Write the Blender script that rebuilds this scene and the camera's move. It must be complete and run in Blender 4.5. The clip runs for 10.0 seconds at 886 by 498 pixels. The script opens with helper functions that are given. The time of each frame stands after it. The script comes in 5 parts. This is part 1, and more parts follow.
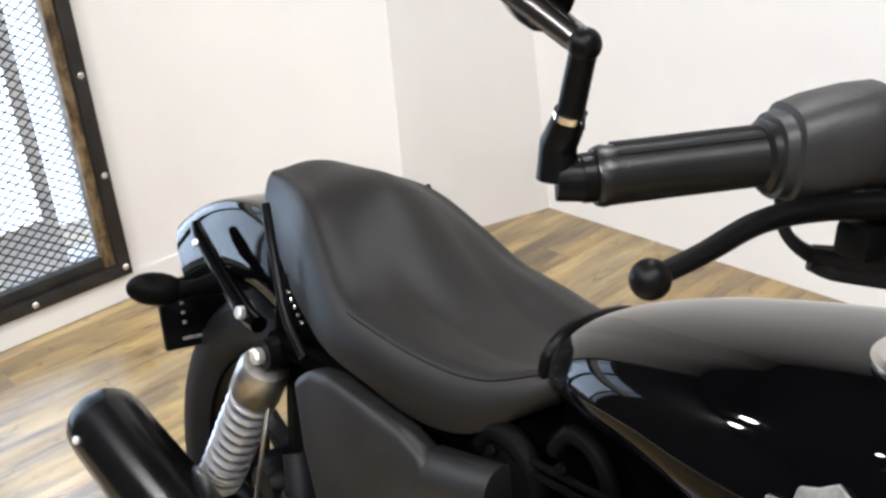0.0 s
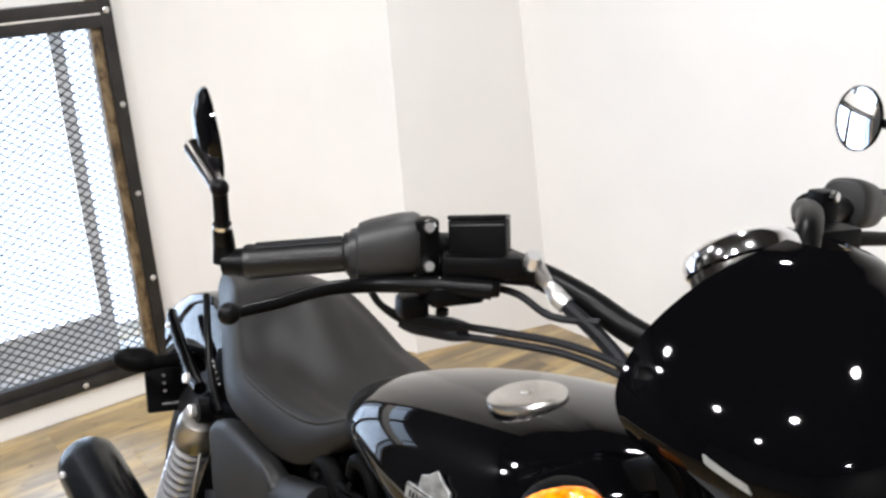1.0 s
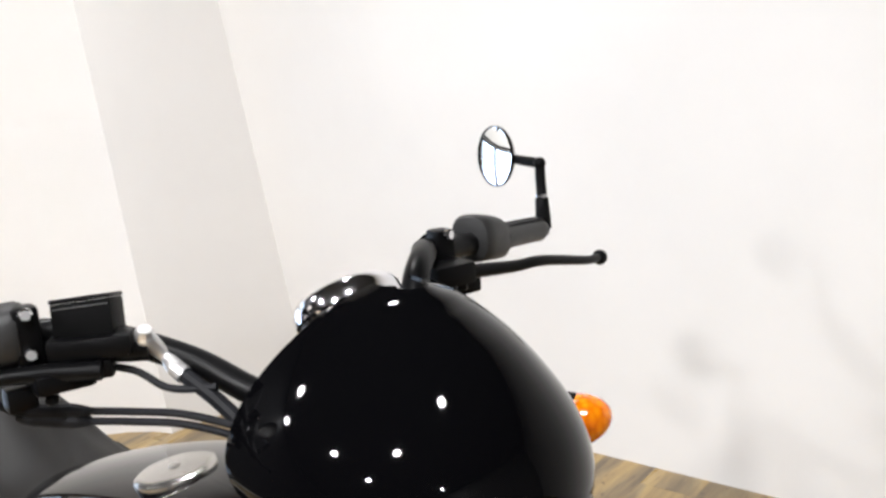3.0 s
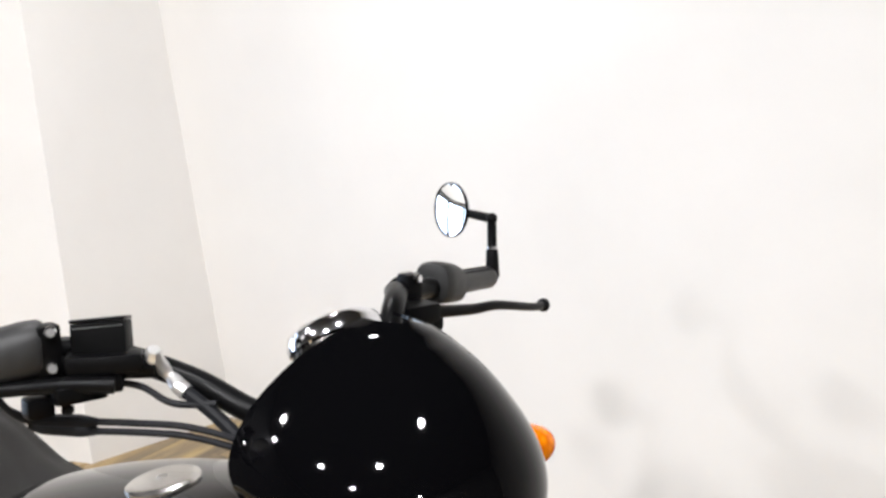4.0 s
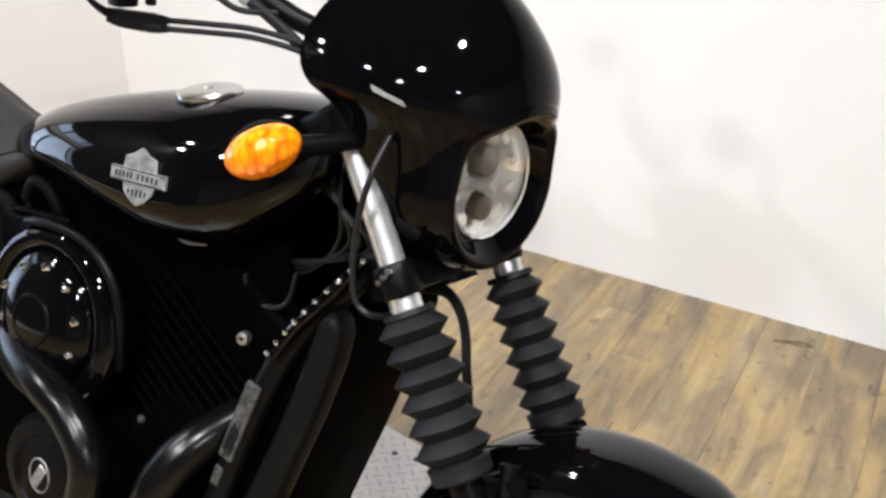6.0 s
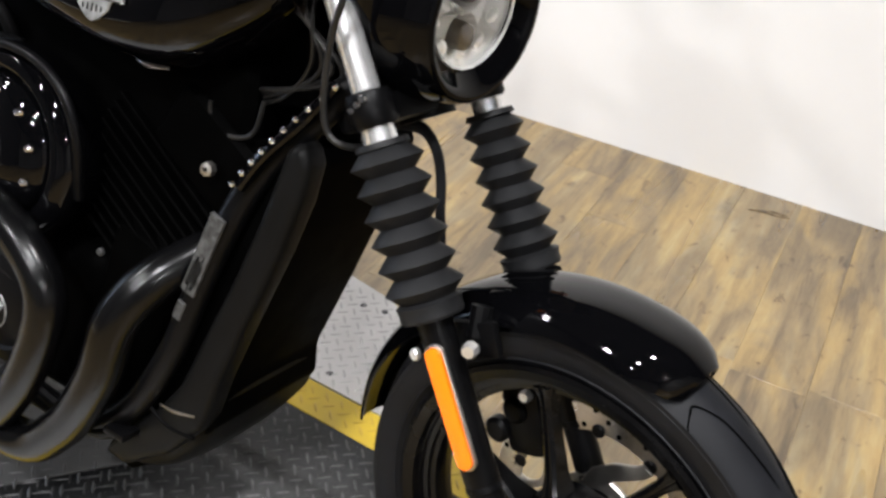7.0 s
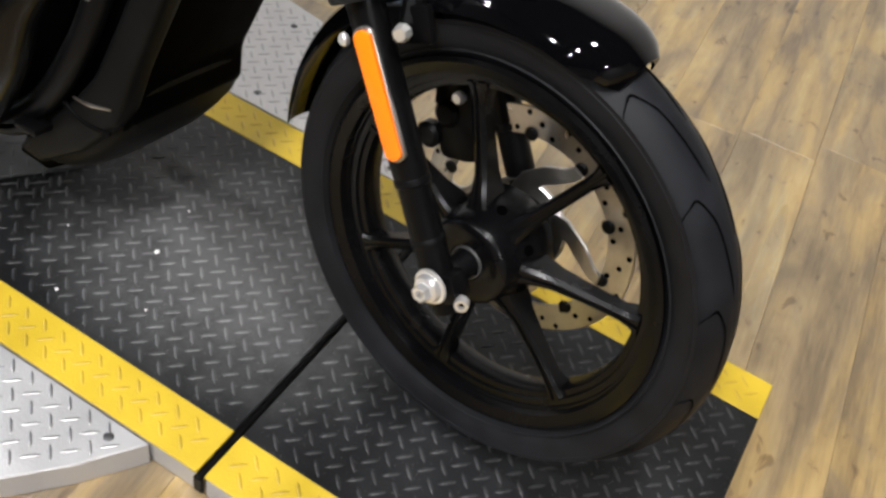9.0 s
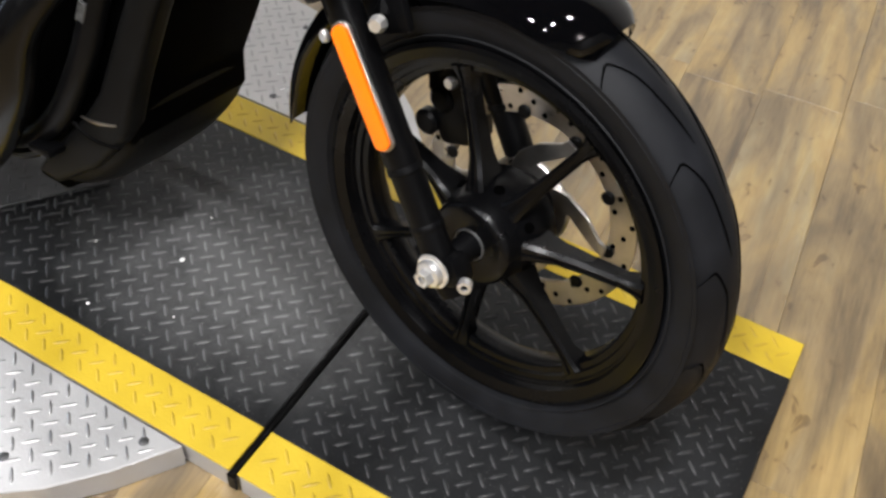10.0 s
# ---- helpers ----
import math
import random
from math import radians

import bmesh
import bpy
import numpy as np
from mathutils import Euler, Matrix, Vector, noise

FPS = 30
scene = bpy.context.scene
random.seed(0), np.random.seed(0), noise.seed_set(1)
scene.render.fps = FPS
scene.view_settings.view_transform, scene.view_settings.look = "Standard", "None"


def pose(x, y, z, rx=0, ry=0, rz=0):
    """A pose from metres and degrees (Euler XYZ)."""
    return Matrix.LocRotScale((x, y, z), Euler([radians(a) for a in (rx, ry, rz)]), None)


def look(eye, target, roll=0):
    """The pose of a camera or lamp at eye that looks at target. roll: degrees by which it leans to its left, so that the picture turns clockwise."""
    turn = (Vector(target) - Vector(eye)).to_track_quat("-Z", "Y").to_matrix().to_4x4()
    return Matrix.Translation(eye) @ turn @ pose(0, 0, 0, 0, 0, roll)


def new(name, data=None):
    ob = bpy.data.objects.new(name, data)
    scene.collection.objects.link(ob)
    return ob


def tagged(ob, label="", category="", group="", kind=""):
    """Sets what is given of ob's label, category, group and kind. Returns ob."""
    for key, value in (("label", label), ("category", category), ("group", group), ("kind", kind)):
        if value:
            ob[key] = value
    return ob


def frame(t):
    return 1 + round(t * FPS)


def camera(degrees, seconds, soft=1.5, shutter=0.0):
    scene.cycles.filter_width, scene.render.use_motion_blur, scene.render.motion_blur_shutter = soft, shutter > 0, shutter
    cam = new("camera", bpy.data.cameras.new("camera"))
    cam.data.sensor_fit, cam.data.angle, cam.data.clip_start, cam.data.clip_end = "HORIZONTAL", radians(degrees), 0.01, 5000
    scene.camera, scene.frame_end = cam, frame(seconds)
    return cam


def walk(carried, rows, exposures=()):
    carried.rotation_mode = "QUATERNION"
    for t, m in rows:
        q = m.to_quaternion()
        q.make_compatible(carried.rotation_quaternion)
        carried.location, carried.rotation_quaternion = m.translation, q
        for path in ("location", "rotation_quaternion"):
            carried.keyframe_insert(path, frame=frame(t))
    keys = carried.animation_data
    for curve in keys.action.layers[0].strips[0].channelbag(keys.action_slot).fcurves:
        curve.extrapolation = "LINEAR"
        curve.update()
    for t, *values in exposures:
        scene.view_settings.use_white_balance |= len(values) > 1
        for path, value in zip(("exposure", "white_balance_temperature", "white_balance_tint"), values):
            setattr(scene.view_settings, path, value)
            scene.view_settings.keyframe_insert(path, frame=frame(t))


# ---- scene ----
cam = camera(48.7, 10.0, soft=2.8)
PATH = [
    (0, (-0.367, -0.508, 1.224), (-1.807, 0.577, 0.358), -4.5),
    (0.5, (-0.076, -0.476, 1.28), (-1.72, 0.441, 0.608), -5.3),
    (1, (0.099, -0.442, 1.3), (-1.533, 0.535, 0.683), -4.4),
    (1.4, (0.161, -0.415, 1.293), (-1.401, 0.641, 0.626), -5.5),
    (1.5, (0.144, -0.397, 1.273), (-1.417, 0.674, 0.627), -5.8),
    (2, (0.151, -0.372, 1.275), (-1.337, 0.795, 0.622), -5.9),
    (2.5, (0.168, -0.34, 1.281), (-1.253, 0.918, 0.649), -7.0),
    (2.7, (0.187, -0.328, 1.284), (-1.218, 0.971, 0.703), -7.8),
    (3.8, (0.239, -0.381, 1.328), (-1.053, 1.052, 0.799), -4.7),
    (4, (0.247, -0.462, 1.332), (-1.01, 1.018, 0.851), -3.5),
    (4.5, (0.227, -0.683, 1.333), (-0.873, 0.889, 0.769), -2.0),
    (5, (0.224, -0.766, 1.305), (-0.795, 0.827, 0.652), 2.5),
    (5.2, (0.227, -0.764, 1.283), (-0.774, 0.81, 0.562), 2.8),
    (6.3, (0.228, -0.747, 1.205), (-0.659, 0.78, 0.267), 4.8),
    (6.5, (0.228, -0.742, 1.192), (-0.626, 0.767, 0.196), 5.9),
    (7, (0.217, -0.732, 1.163), (-0.582, 0.739, 0.069), 7.0),
    (7.5, (0.222, -0.722, 1.135), (-0.475, 0.722, -0.059), 8.2),
    (8, (0.224, -0.724, 1.111), (-0.38, 0.688, -0.169), 10.4),
    (8.5, (0.235, -0.731, 1.089), (-0.306, 0.612, -0.291), 12.6),
    (9, (0.243, -0.74, 1.073), (-0.253, 0.569, -0.356), 13.7),
    (9.5, (0.245, -0.755, 1.071), (-0.224, 0.558, -0.362), 12.2),
    (10, (0.308, -0.716, 1.085), (-0.293, 0.514, -0.373), 5.2),
]
walk(cam, [(t, look(eye, target, roll)) for t, eye, target, roll in PATH], exposures=[(0.0, 1.3), (5.0, 1.3), (6.5, 1.42), (7.5, 1.38), (8.5, 1.3), (10.0, 1.2)])

# ---- light ----
world = bpy.data.worlds.new("world")
scene.world = world
world.use_nodes = True
sky = world.node_tree.nodes.new("ShaderNodeTexSky")
sky.sky_type, sky.sun_disc, sky.sun_elevation, sky.sun_rotation = "NISHITA", False, radians(40), radians(200)
world.node_tree.links.new(sky.outputs[0], world.node_tree.nodes["Background"].inputs[0])
world.node_tree.nodes["Background"].inputs[1].default_value = 0.1
LAMP_WATTS, WINDOW_WATTS = 24.6, 7.0
CEILING = 2.6
# x, y and relative power of each downlight; the last two are added fill
LAMPS = [(0.34, -0.33, 0.67), (0.04, -1.45, 1.0), (-0.25, -2.75, 1.0), (-1.25, -1.95, 0.8), (-2.35, -0.98, 0.35), (-2.6, -1.45, 0.35), (2.6, -2.6, 1.5), (-1.35, 0.7, 0.4)]


def lamp(name, m, kind, watts, color, size, size_y=None):
    data = bpy.data.lights.new(name, "AREA")
    data.shape = kind
    data.energy, data.color, data.size = watts, color, size
    if size_y:
        data.size_y = size_y
    ob = new(name, data)
    ob.matrix_world = m
    return ob


# ---- materials ----
def material(name, color, rough=0.5, metal=0.0, coat=0.0, spec=0.5):
    mat = bpy.data.materials.new(name)
    mat.use_nodes = True
    b = mat.node_tree.nodes["Principled BSDF"]
    b.inputs["Base Color"].default_value = (*color, 1)
    b.inputs["Roughness"].default_value = rough
    b.inputs["Metallic"].default_value = metal
    b.inputs["Coat Weight"].default_value = coat
    b.inputs["Coat Roughness"].default_value = 0.03
    b.inputs["Specular IOR Level"].default_value = spec
    return mat


def node(mat, kind, **inputs):
    n = mat.node_tree.nodes.new("ShaderNode" + kind)
    for key, value in inputs.items():
        n.inputs[key.replace("_", " ")].default_value = value
    return n


def link(mat, a, b):
    mat.node_tree.links.new(a, b)


def coords(mat, scale=(1, 1, 1), turn=(0, 0, 0)):
    tc = mat.node_tree.nodes.new("ShaderNodeTexCoord")
    mp = mat.node_tree.nodes.new("ShaderNodeMapping")
    mp.inputs["Scale"].default_value = scale
    mp.inputs["Rotation"].default_value = turn
    link(mat, tc.outputs["Object"], mp.inputs["Vector"])
    return mp.outputs["Vector"]


def ramp(mat, source, stops):
    r = mat.node_tree.nodes.new("ShaderNodeValToRGB")
    while len(r.color_ramp.elements) < len(stops):
        r.color_ramp.elements.new(0.5)
    for e, (pos, col) in zip(r.color_ramp.elements, stops):
        e.position = pos
        e.color = (*col, 1) if len(col) == 3 else col
    link(mat, source, r.inputs["Fac"])
    return r.outputs["Color"]


def grime(mat, color, scale=6.0, spread=0.35, rough=(0.4, 0.6), bump=0.0, fine=120.0, stretch=(1, 1, 1)):
    """Two scales of variation: broad tone and roughness changes and a fine grain with a little relief."""
    b = mat.node_tree.nodes["Principled BSDF"]
    v = coords(mat, stretch)
    n1 = node(mat, "TexNoise", Scale=scale, Detail=5.0, Roughness=0.6)
    n2 = node(mat, "TexNoise", Scale=fine, Detail=3.0)
    link(mat, v, n1.inputs["Vector"])
    link(mat, v, n2.inputs["Vector"])
    lo = tuple(c * (1 - spread) for c in color)
    hi = tuple(min(1, c * (1 + spread)) for c in color)
    link(mat, ramp(mat, n1.outputs["Fac"], [(0.3, lo), (0.7, hi)]), b.inputs["Base Color"])
    mr = node(mat, "MapRange", From_Min=0.3, From_Max=0.7, To_Min=rough[0], To_Max=rough[1])
    link(mat, n1.outputs["Fac"], mr.inputs["Value"])
    link(mat, mr.outputs["Result"], b.inputs["Roughness"])
    if bump:
        bp = node(mat, "Bump", Strength=bump, Distance=0.001)
        link(mat, n2.outputs["Fac"], bp.inputs["Height"])
        link(mat, bp.outputs["Normal"], b.inputs["Normal"])
    return mat


GLOSS = material("gloss_black_paint", (0.0012, 0.0012, 0.0015), 0.035, 0, 0.0, 0.25)
COWL = material("gloss_black_cowl_paint", (0.0012, 0.0012, 0.0015), 0.035, 0, 0.0, 0.15)
SATIN = grime(material("satin_black_metal", (0.003, 0.003, 0.0033), 0.38, 0, 0, 0.1), (0.0025, 0.0025, 0.0028), 9, 0.3, (0.3, 0.42), 0.1, 300)
PIPE = grime(material("black_exhaust_coating", (0.003, 0.003, 0.0033), 0.25, 0.0, 0, 0.26), (0.002, 0.002, 0.0022), 7, 0.4, (0.19, 0.27), 0.08, 260)
CAST = grime(material("wheel_black_paint", (0.002, 0.002, 0.0024), 0.27, 0, 0, 0.18), (0.002, 0.002, 0.0023), 11, 0.3, (0.2, 0.3), 0.06, 300)
MATTE = grime(material("matte_black_plastic", (0.0025, 0.0025, 0.0025), 0.5, 0, 0, 0.03), (0.0025, 0.0025, 0.0026), 12, 0.25, (0.4, 0.52), 0.25, 500)
SIDEC = grime(material("charcoal_plastic", (0.01, 0.01, 0.01), 0.45, 0, 0, 0.3), (0.01, 0.01, 0.0102), 12, 0.25, (0.4, 0.5), 0.3, 500)
SHROUD = grime(material("grey_black_plastic", (0.0035, 0.0035, 0.0035), 0.45, 0, 0, 0.08), (0.0035, 0.0035, 0.0035), 14, 0.25, (0.4, 0.52), 0.25, 500)
# Near-zero black; the shade in engine gaps and recesses is put into this colour.
DARK = grime(material("near_black", (0.0007, 0.0007, 0.0007), 0.5, 0, 0, 0.006), (0.0007, 0.0007, 0.0007), 20, 0.4, (0.4, 0.6))
RUBBER = grime(material("black_rubber", (0.0085, 0.0087, 0.0098), 0.6, 0, 0, 0.13), (0.0078, 0.0082, 0.0098), 14, 0.4, (0.44, 0.62), 0.3, 400)
BOOT = grime(material("boot_rubber", (0.01, 0.01, 0.011), 0.65, 0, 0, 0.16), (0.0095, 0.0097, 0.0104), 18, 0.35, (0.45, 0.65), 0.3, 350)
CHROME = material("chrome", (0.75, 0.75, 0.77), 0.09, 1.0)
STEEL = grime(material("brushed_steel", (0.5, 0.48, 0.45), 0.3, 1.0), (0.5, 0.48, 0.45), 20, 0.25, (0.25, 0.45), 0.1, 300)
BOLT = material("zinc_bolt", (0.72, 0.71, 0.7), 0.3, 0.8)
TRIM = grime(material("pale_grey_strip", (0.16, 0.16, 0.15), 0.45), (0.16, 0.16, 0.15), 60, 0.15, (0.35, 0.5))
REFLECTOR = material("headlight_reflector", (0.92, 0.91, 0.88), 0.1, 0.72)
TUBE = material("satin_chrome", (0.8, 0.8, 0.8), 0.24, 0.8)
SPRING = material("silver_spring", (0.62, 0.62, 0.64), 0.3, 0.85)
SEATV = grime(material("seat_vinyl", (0.006, 0.006, 0.006), 0.48, 0, 0, 0.31), (0.004, 0.0034, 0.003), 5, 0.12, (0.47, 0.51), 0.35, 700)
AMBER = material("amber_plastic", (0.95, 0.27, 0.01), 0.15, 0, 0.25, 0.3)
# Cell colours from yellow to deep orange carry the lens facets' highlights.
amber_cells = node(AMBER, "TexVoronoi", Scale=130.0)
link(AMBER, coords(AMBER, (1, 1, 0.5)), amber_cells.inputs["Vector"])
link(AMBER, ramp(AMBER, amber_cells.outputs["Distance"], [(0.0, (0.95, 0.4, 0.012)), (0.4, (0.88, 0.24, 0.002)), (0.7, (0.76, 0.16, 0.0008)), (0.95, (0.5, 0.08, 0.0005))]), AMBER.node_tree.nodes["Principled BSDF"].inputs["Base Color"])
amber_relief = node(AMBER, "Bump", Strength=0.35, Distance=0.003)
link(AMBER, amber_cells.outputs["Distance"], amber_relief.inputs["Height"])
link(AMBER, amber_relief.outputs["Normal"], AMBER.node_tree.nodes["Principled BSDF"].inputs["Normal"])
BELL = material("smoked_chrome", (0.2, 0.19, 0.18), 0.22, 1.0)
CAPM = grime(material("satin_cap_chrome", (0.5, 0.48, 0.45), 0.22, 0.92), (0.5, 0.48, 0.45), 30, 0.12, (0.16, 0.26), 0.04, 300)
ORANGE = material("orange_reflector", (1.0, 0.19, 0.003), 0.25, 0, 0.6)
RED = material("red_lens", (0.5, 0.01, 0.01), 0.2, 0, 0.5)
LENS = material("clear_lens", (1, 1, 1), 0.02)
LENS.node_tree.nodes["Principled BSDF"].inputs["Transmission Weight"].default_value = 1.0
LENS.node_tree.nodes["Principled BSDF"].inputs["IOR"].default_value = 1.25
MIRROR = material("mirror_glass", (0.92, 0.93, 0.94), 0.01, 1.0)
BADGE = grime(material("badge_silver", (0.3, 0.3, 0.3), 0.4, 0.6), (0.26, 0.26, 0.255), 90, 0.45, (0.35, 0.5), 0.2, 300)
LABEL = grime(material("white_sticker", (0.05, 0.05, 0.048), 0.5, 0, 0, 0.2), (0.045, 0.045, 0.044), 160, 0.7, (0.4, 0.6))
BLUEISH = material("gauge_face", (0.02, 0.02, 0.025), 0.15)


def diamond_paint(name, color, rough, metal=0.0, spread=0.3, gloss=0.5):
    mat = grime(material(name, color, rough[0], metal, 0, gloss), color, 5, spread, rough, 0.25, 260)
    return mat


DECK_BLACK = diamond_paint("deck_black_paint", (0.0075, 0.0077, 0.0082), (0.32, 0.58), 0.0, 0.8, 0.25)


def dust(mat, centre, reach, color):
    """A ragged patch of grey dust round a point of the deck."""
    b = mat.node_tree.nodes["Principled BSDF"]
    tc = mat.node_tree.nodes.new("ShaderNodeTexCoord")
    mp = mat.node_tree.nodes.new("ShaderNodeMapping")
    mp.inputs["Scale"].default_value = tuple(1 / r for r in reach)
    mp.inputs["Location"].default_value = tuple(-c / r for c, r in zip(centre, reach))
    link(mat, tc.outputs["Object"], mp.inputs["Vector"])
    g = node(mat, "TexGradient")
    g.gradient_type = "SPHERICAL"
    link(mat, mp.outputs["Vector"], g.inputs["Vector"])
    n = node(mat, "TexNoise", Scale=17.0, Detail=10.0, Roughness=0.82)
    link(mat, tc.outputs["Object"], n.inputs["Vector"])
    mul = node(mat, "Math")
    mul.operation = "MULTIPLY"
    link(mat, g.outputs["Fac"], mul.inputs[0])
    link(mat, n.outputs["Fac"], mul.inputs[1])
    mr = node(mat, "MapRange", From_Min=0.1, From_Max=0.42, To_Min=0.0, To_Max=0.85)
    link(mat, mul.outputs[0], mr.inputs["Value"])
    mix = mat.node_tree.nodes.new("ShaderNodeMix")
    mix.data_type = "RGBA"
    old = b.inputs["Base Color"].links[0].from_socket
    link(mat, mr.outputs["Result"], mix.inputs[0])
    link(mat, old, mix.inputs[6])
    mix.inputs[7].default_value = (*color, 1)
    fine = node(mat, "TexNoise", Scale=330.0, Detail=2.0, Roughness=0.5)
    link(mat, tc.outputs["Object"], fine.inputs["Vector"])
    spots = node(mat, "MapRange", From_Min=0.68, From_Max=0.74, To_Min=0.0, To_Max=0.5)
    link(mat, fine.outputs["Fac"], spots.inputs["Value"])
    mix2 = mat.node_tree.nodes.new("ShaderNodeMix")
    mix2.data_type = "RGBA"
    link(mat, spots.outputs["Result"], mix2.inputs[0])
    link(mat, mix.outputs[2], mix2.inputs[6])
    mix2.inputs[7].default_value = (0.3, 0.29, 0.27, 1)
    link(mat, mix2.outputs[2], b.inputs["Base Color"])


dust(DECK_BLACK, (-0.35, 0.0, 0.0), (0.4, 0.28, 1.0), (0.095, 0.095, 0.094))
DECK_LUG = diamond_paint("worn_black_lugs", (0.022, 0.0222, 0.0228), (0.3, 0.46), 0.0, 0.85, 0.4)
dust(DECK_LUG, (-0.35, 0.0, 0.0), (0.4, 0.28, 1.0), (0.17, 0.17, 0.168))
HINGE = diamond_paint("worn_hinge_paint", (0.0015, 0.0014, 0.0013), (0.3, 0.55), 0.0, 0.9, 0.1)
DECK_YELLOW = diamond_paint("deck_yellow_paint", (0.5, 0.345, 0.016), (0.42, 0.65), 0.0, 0.2)
# Yellow and bare lugs darker than their plates: shaded lug sides put into colour.
YELLOW_LUG = diamond_paint("darker_yellow_lugs", (0.41, 0.275, 0.018), (0.36, 0.5), 0.0, 0.4, 0.5)
ALU_LUG = diamond_paint("darker_tread_lugs", (0.34, 0.335, 0.33), (0.34, 0.44), 0.9, 0.2)
PLATE = diamond_paint("dull_steel_plate", (0.05, 0.05, 0.05), (0.35, 0.55), 0.3, 0.4)
DECK_ALU = diamond_paint("aluminium_tread_plate", (0.47, 0.463, 0.458), (0.42, 0.54), 0.5, 0.16)
GRIPM = grime(material("grip_rubber", (0.007, 0.007, 0.007), 0.38, 0, 0, 0.35), (0.007, 0.0068, 0.0066), 16, 0.3, (0.3, 0.42), 0.2, 400)
POD = grime(material("switch_plastic", (0.014, 0.014, 0.014), 0.5, 0, 0, 0.4), (0.014, 0.014, 0.0143), 18, 0.3, (0.42, 0.55), 0.3, 450)

WALL = grime(material("white_wall_paint", (0.8, 0.79, 0.77), 0.6), (0.8, 0.785, 0.765), 1.3, 0.035, (0.55, 0.7), 0.15, 220)
BASE = material("white_skirting_paint", (0.78, 0.77, 0.75), 0.5)
# Unseen ceiling and wall parts set dark, so gloss black reflects little of them.
DARKENED = grime(material("dark_unseen_surface", (0.03, 0.03, 0.03), 0.9), (0.03, 0.03, 0.031), 2, 0.2, (0.8, 0.95))
# Grey on unseen walls keeps what the black bodywork mirrors dim.
DIM = grime(material("dim_unseen_wall", (0.25, 0.25, 0.25), 0.7), (0.25, 0.248, 0.245), 1.5, 0.1, (0.6, 0.75))
CAGE = grime(material("cage_black_steel", (0.02, 0.019, 0.018), 0.5, 0.2), (0.022, 0.02, 0.019), 15, 0.5, (0.4, 0.65), 0.3, 200)
MESHM = material("expanded_metal", (0.012, 0.012, 0.013), 0.5, 0.3)


def wood(name, stops, stretch, seed=0.0, rough=(0.38, 0.6), bump=0.25, gloss=0.5, patchy=False):
    mat = material(name, (0.3, 0.2, 0.1), 0.5, 0, 0, gloss)
    b = mat.node_tree.nodes["Principled BSDF"]
    tc = mat.node_tree.nodes.new("ShaderNodeTexCoord")
    info = mat.node_tree.nodes.new("ShaderNodeObjectInfo")
    shift = node(mat, "VectorMath")
    shift.operation = "SCALE"
    shift.inputs[3].default_value = 37.0
    comb = node(mat, "CombineXYZ")
    for i in range(3):
        link(mat, info.outputs["Random"], comb.inputs[i])
    link(mat, comb.outputs[0], shift.inputs[0])
    add = node(mat, "VectorMath")
    link(mat, tc.outputs["Object"], add.inputs[0])
    link(mat, shift.outputs[0], add.inputs[1])
    mp = mat.node_tree.nodes.new("ShaderNodeMapping")
    mp.inputs["Scale"].default_value = stretch
    link(mat, add.outputs[0], mp.inputs["Vector"])
    n1 = node(mat, "TexNoise", Scale=5.0, Detail=7.0, Roughness=0.6, Distortion=0.35)
    n2 = node(mat, "TexNoise", Scale=42.0, Detail=4.0, Roughness=0.6)
    n3 = node(mat, "TexNoise", Scale=1.7, Detail=2.0)
    for n in (n1, n2, n3):
        link(mat, mp.outputs[0], n.inputs["Vector"])
    m1 = node(mat, "Mix")
    m1.inputs[0].default_value = 0.2
    link(mat, n1.outputs["Fac"], m1.inputs[2])
    link(mat, n2.outputs["Fac"], m1.inputs[3])
    m2 = node(mat, "Mix")
    m2.inputs[0].default_value = 0.1
    link(mat, m1.outputs[0], m2.inputs[2])
    link(mat, info.outputs["Random"], m2.inputs[3])
    # small dark knots and scuffs
    fleck = node(mat, "TexNoise", Scale=34.0, Detail=3.0, Roughness=0.55, Distortion=0.6)
    near = mat.node_tree.nodes.new("ShaderNodeMapping")
    near.inputs["Scale"].default_value = (1.0, 0.6, 1)
    link(mat, add.outputs[0], near.inputs["Vector"])
    link(mat, near.outputs[0], fleck.inputs["Vector"])
    worn = mat.node_tree.nodes.new("ShaderNodeMix")
    worn.data_type, worn.blend_type = "RGBA", "MULTIPLY"
    worn.inputs[0].default_value = 1.0
    link(mat, ramp(mat, m2.outputs[0], stops), worn.inputs[6])
    link(mat, ramp(mat, fleck.outputs["Fac"], [(0.5, (1, 1, 1)), (0.64, (0.93, 0.91, 0.9)), (0.7, (0.5, 0.45, 0.4))]), worn.inputs[7])
    colour = worn.outputs[2]
    if patchy:  # printed patches of grey-brown between the golden ones
        n4 = node(mat, "TexNoise", Scale=2.1, Detail=4.0, Roughness=0.55, Distortion=0.8)
        wide = mat.node_tree.nodes.new("ShaderNodeMapping")
        wide.inputs["Scale"].default_value = (stretch[0] * 0.8, stretch[1] * 2.2, 1)
        link(mat, add.outputs[0], wide.inputs["Vector"])
        link(mat, wide.outputs[0], n4.inputs["Vector"])
        tint = mat.node_tree.nodes.new("ShaderNodeMix")
        tint.data_type, tint.blend_type = "RGBA", "MULTIPLY"
        tint.inputs[0].default_value = 1.0
        link(mat, colour, tint.inputs[6])
        link(mat, ramp(mat, n4.outputs["Fac"], [(0.36, (0.55, 0.55, 0.62)), (0.48, (0.86, 0.86, 0.92)), (0.56, (1.1, 1.06, 0.93)), (0.7, (1.16, 1.1, 0.95))]), tint.inputs[7])
        colour = tint.outputs[2]
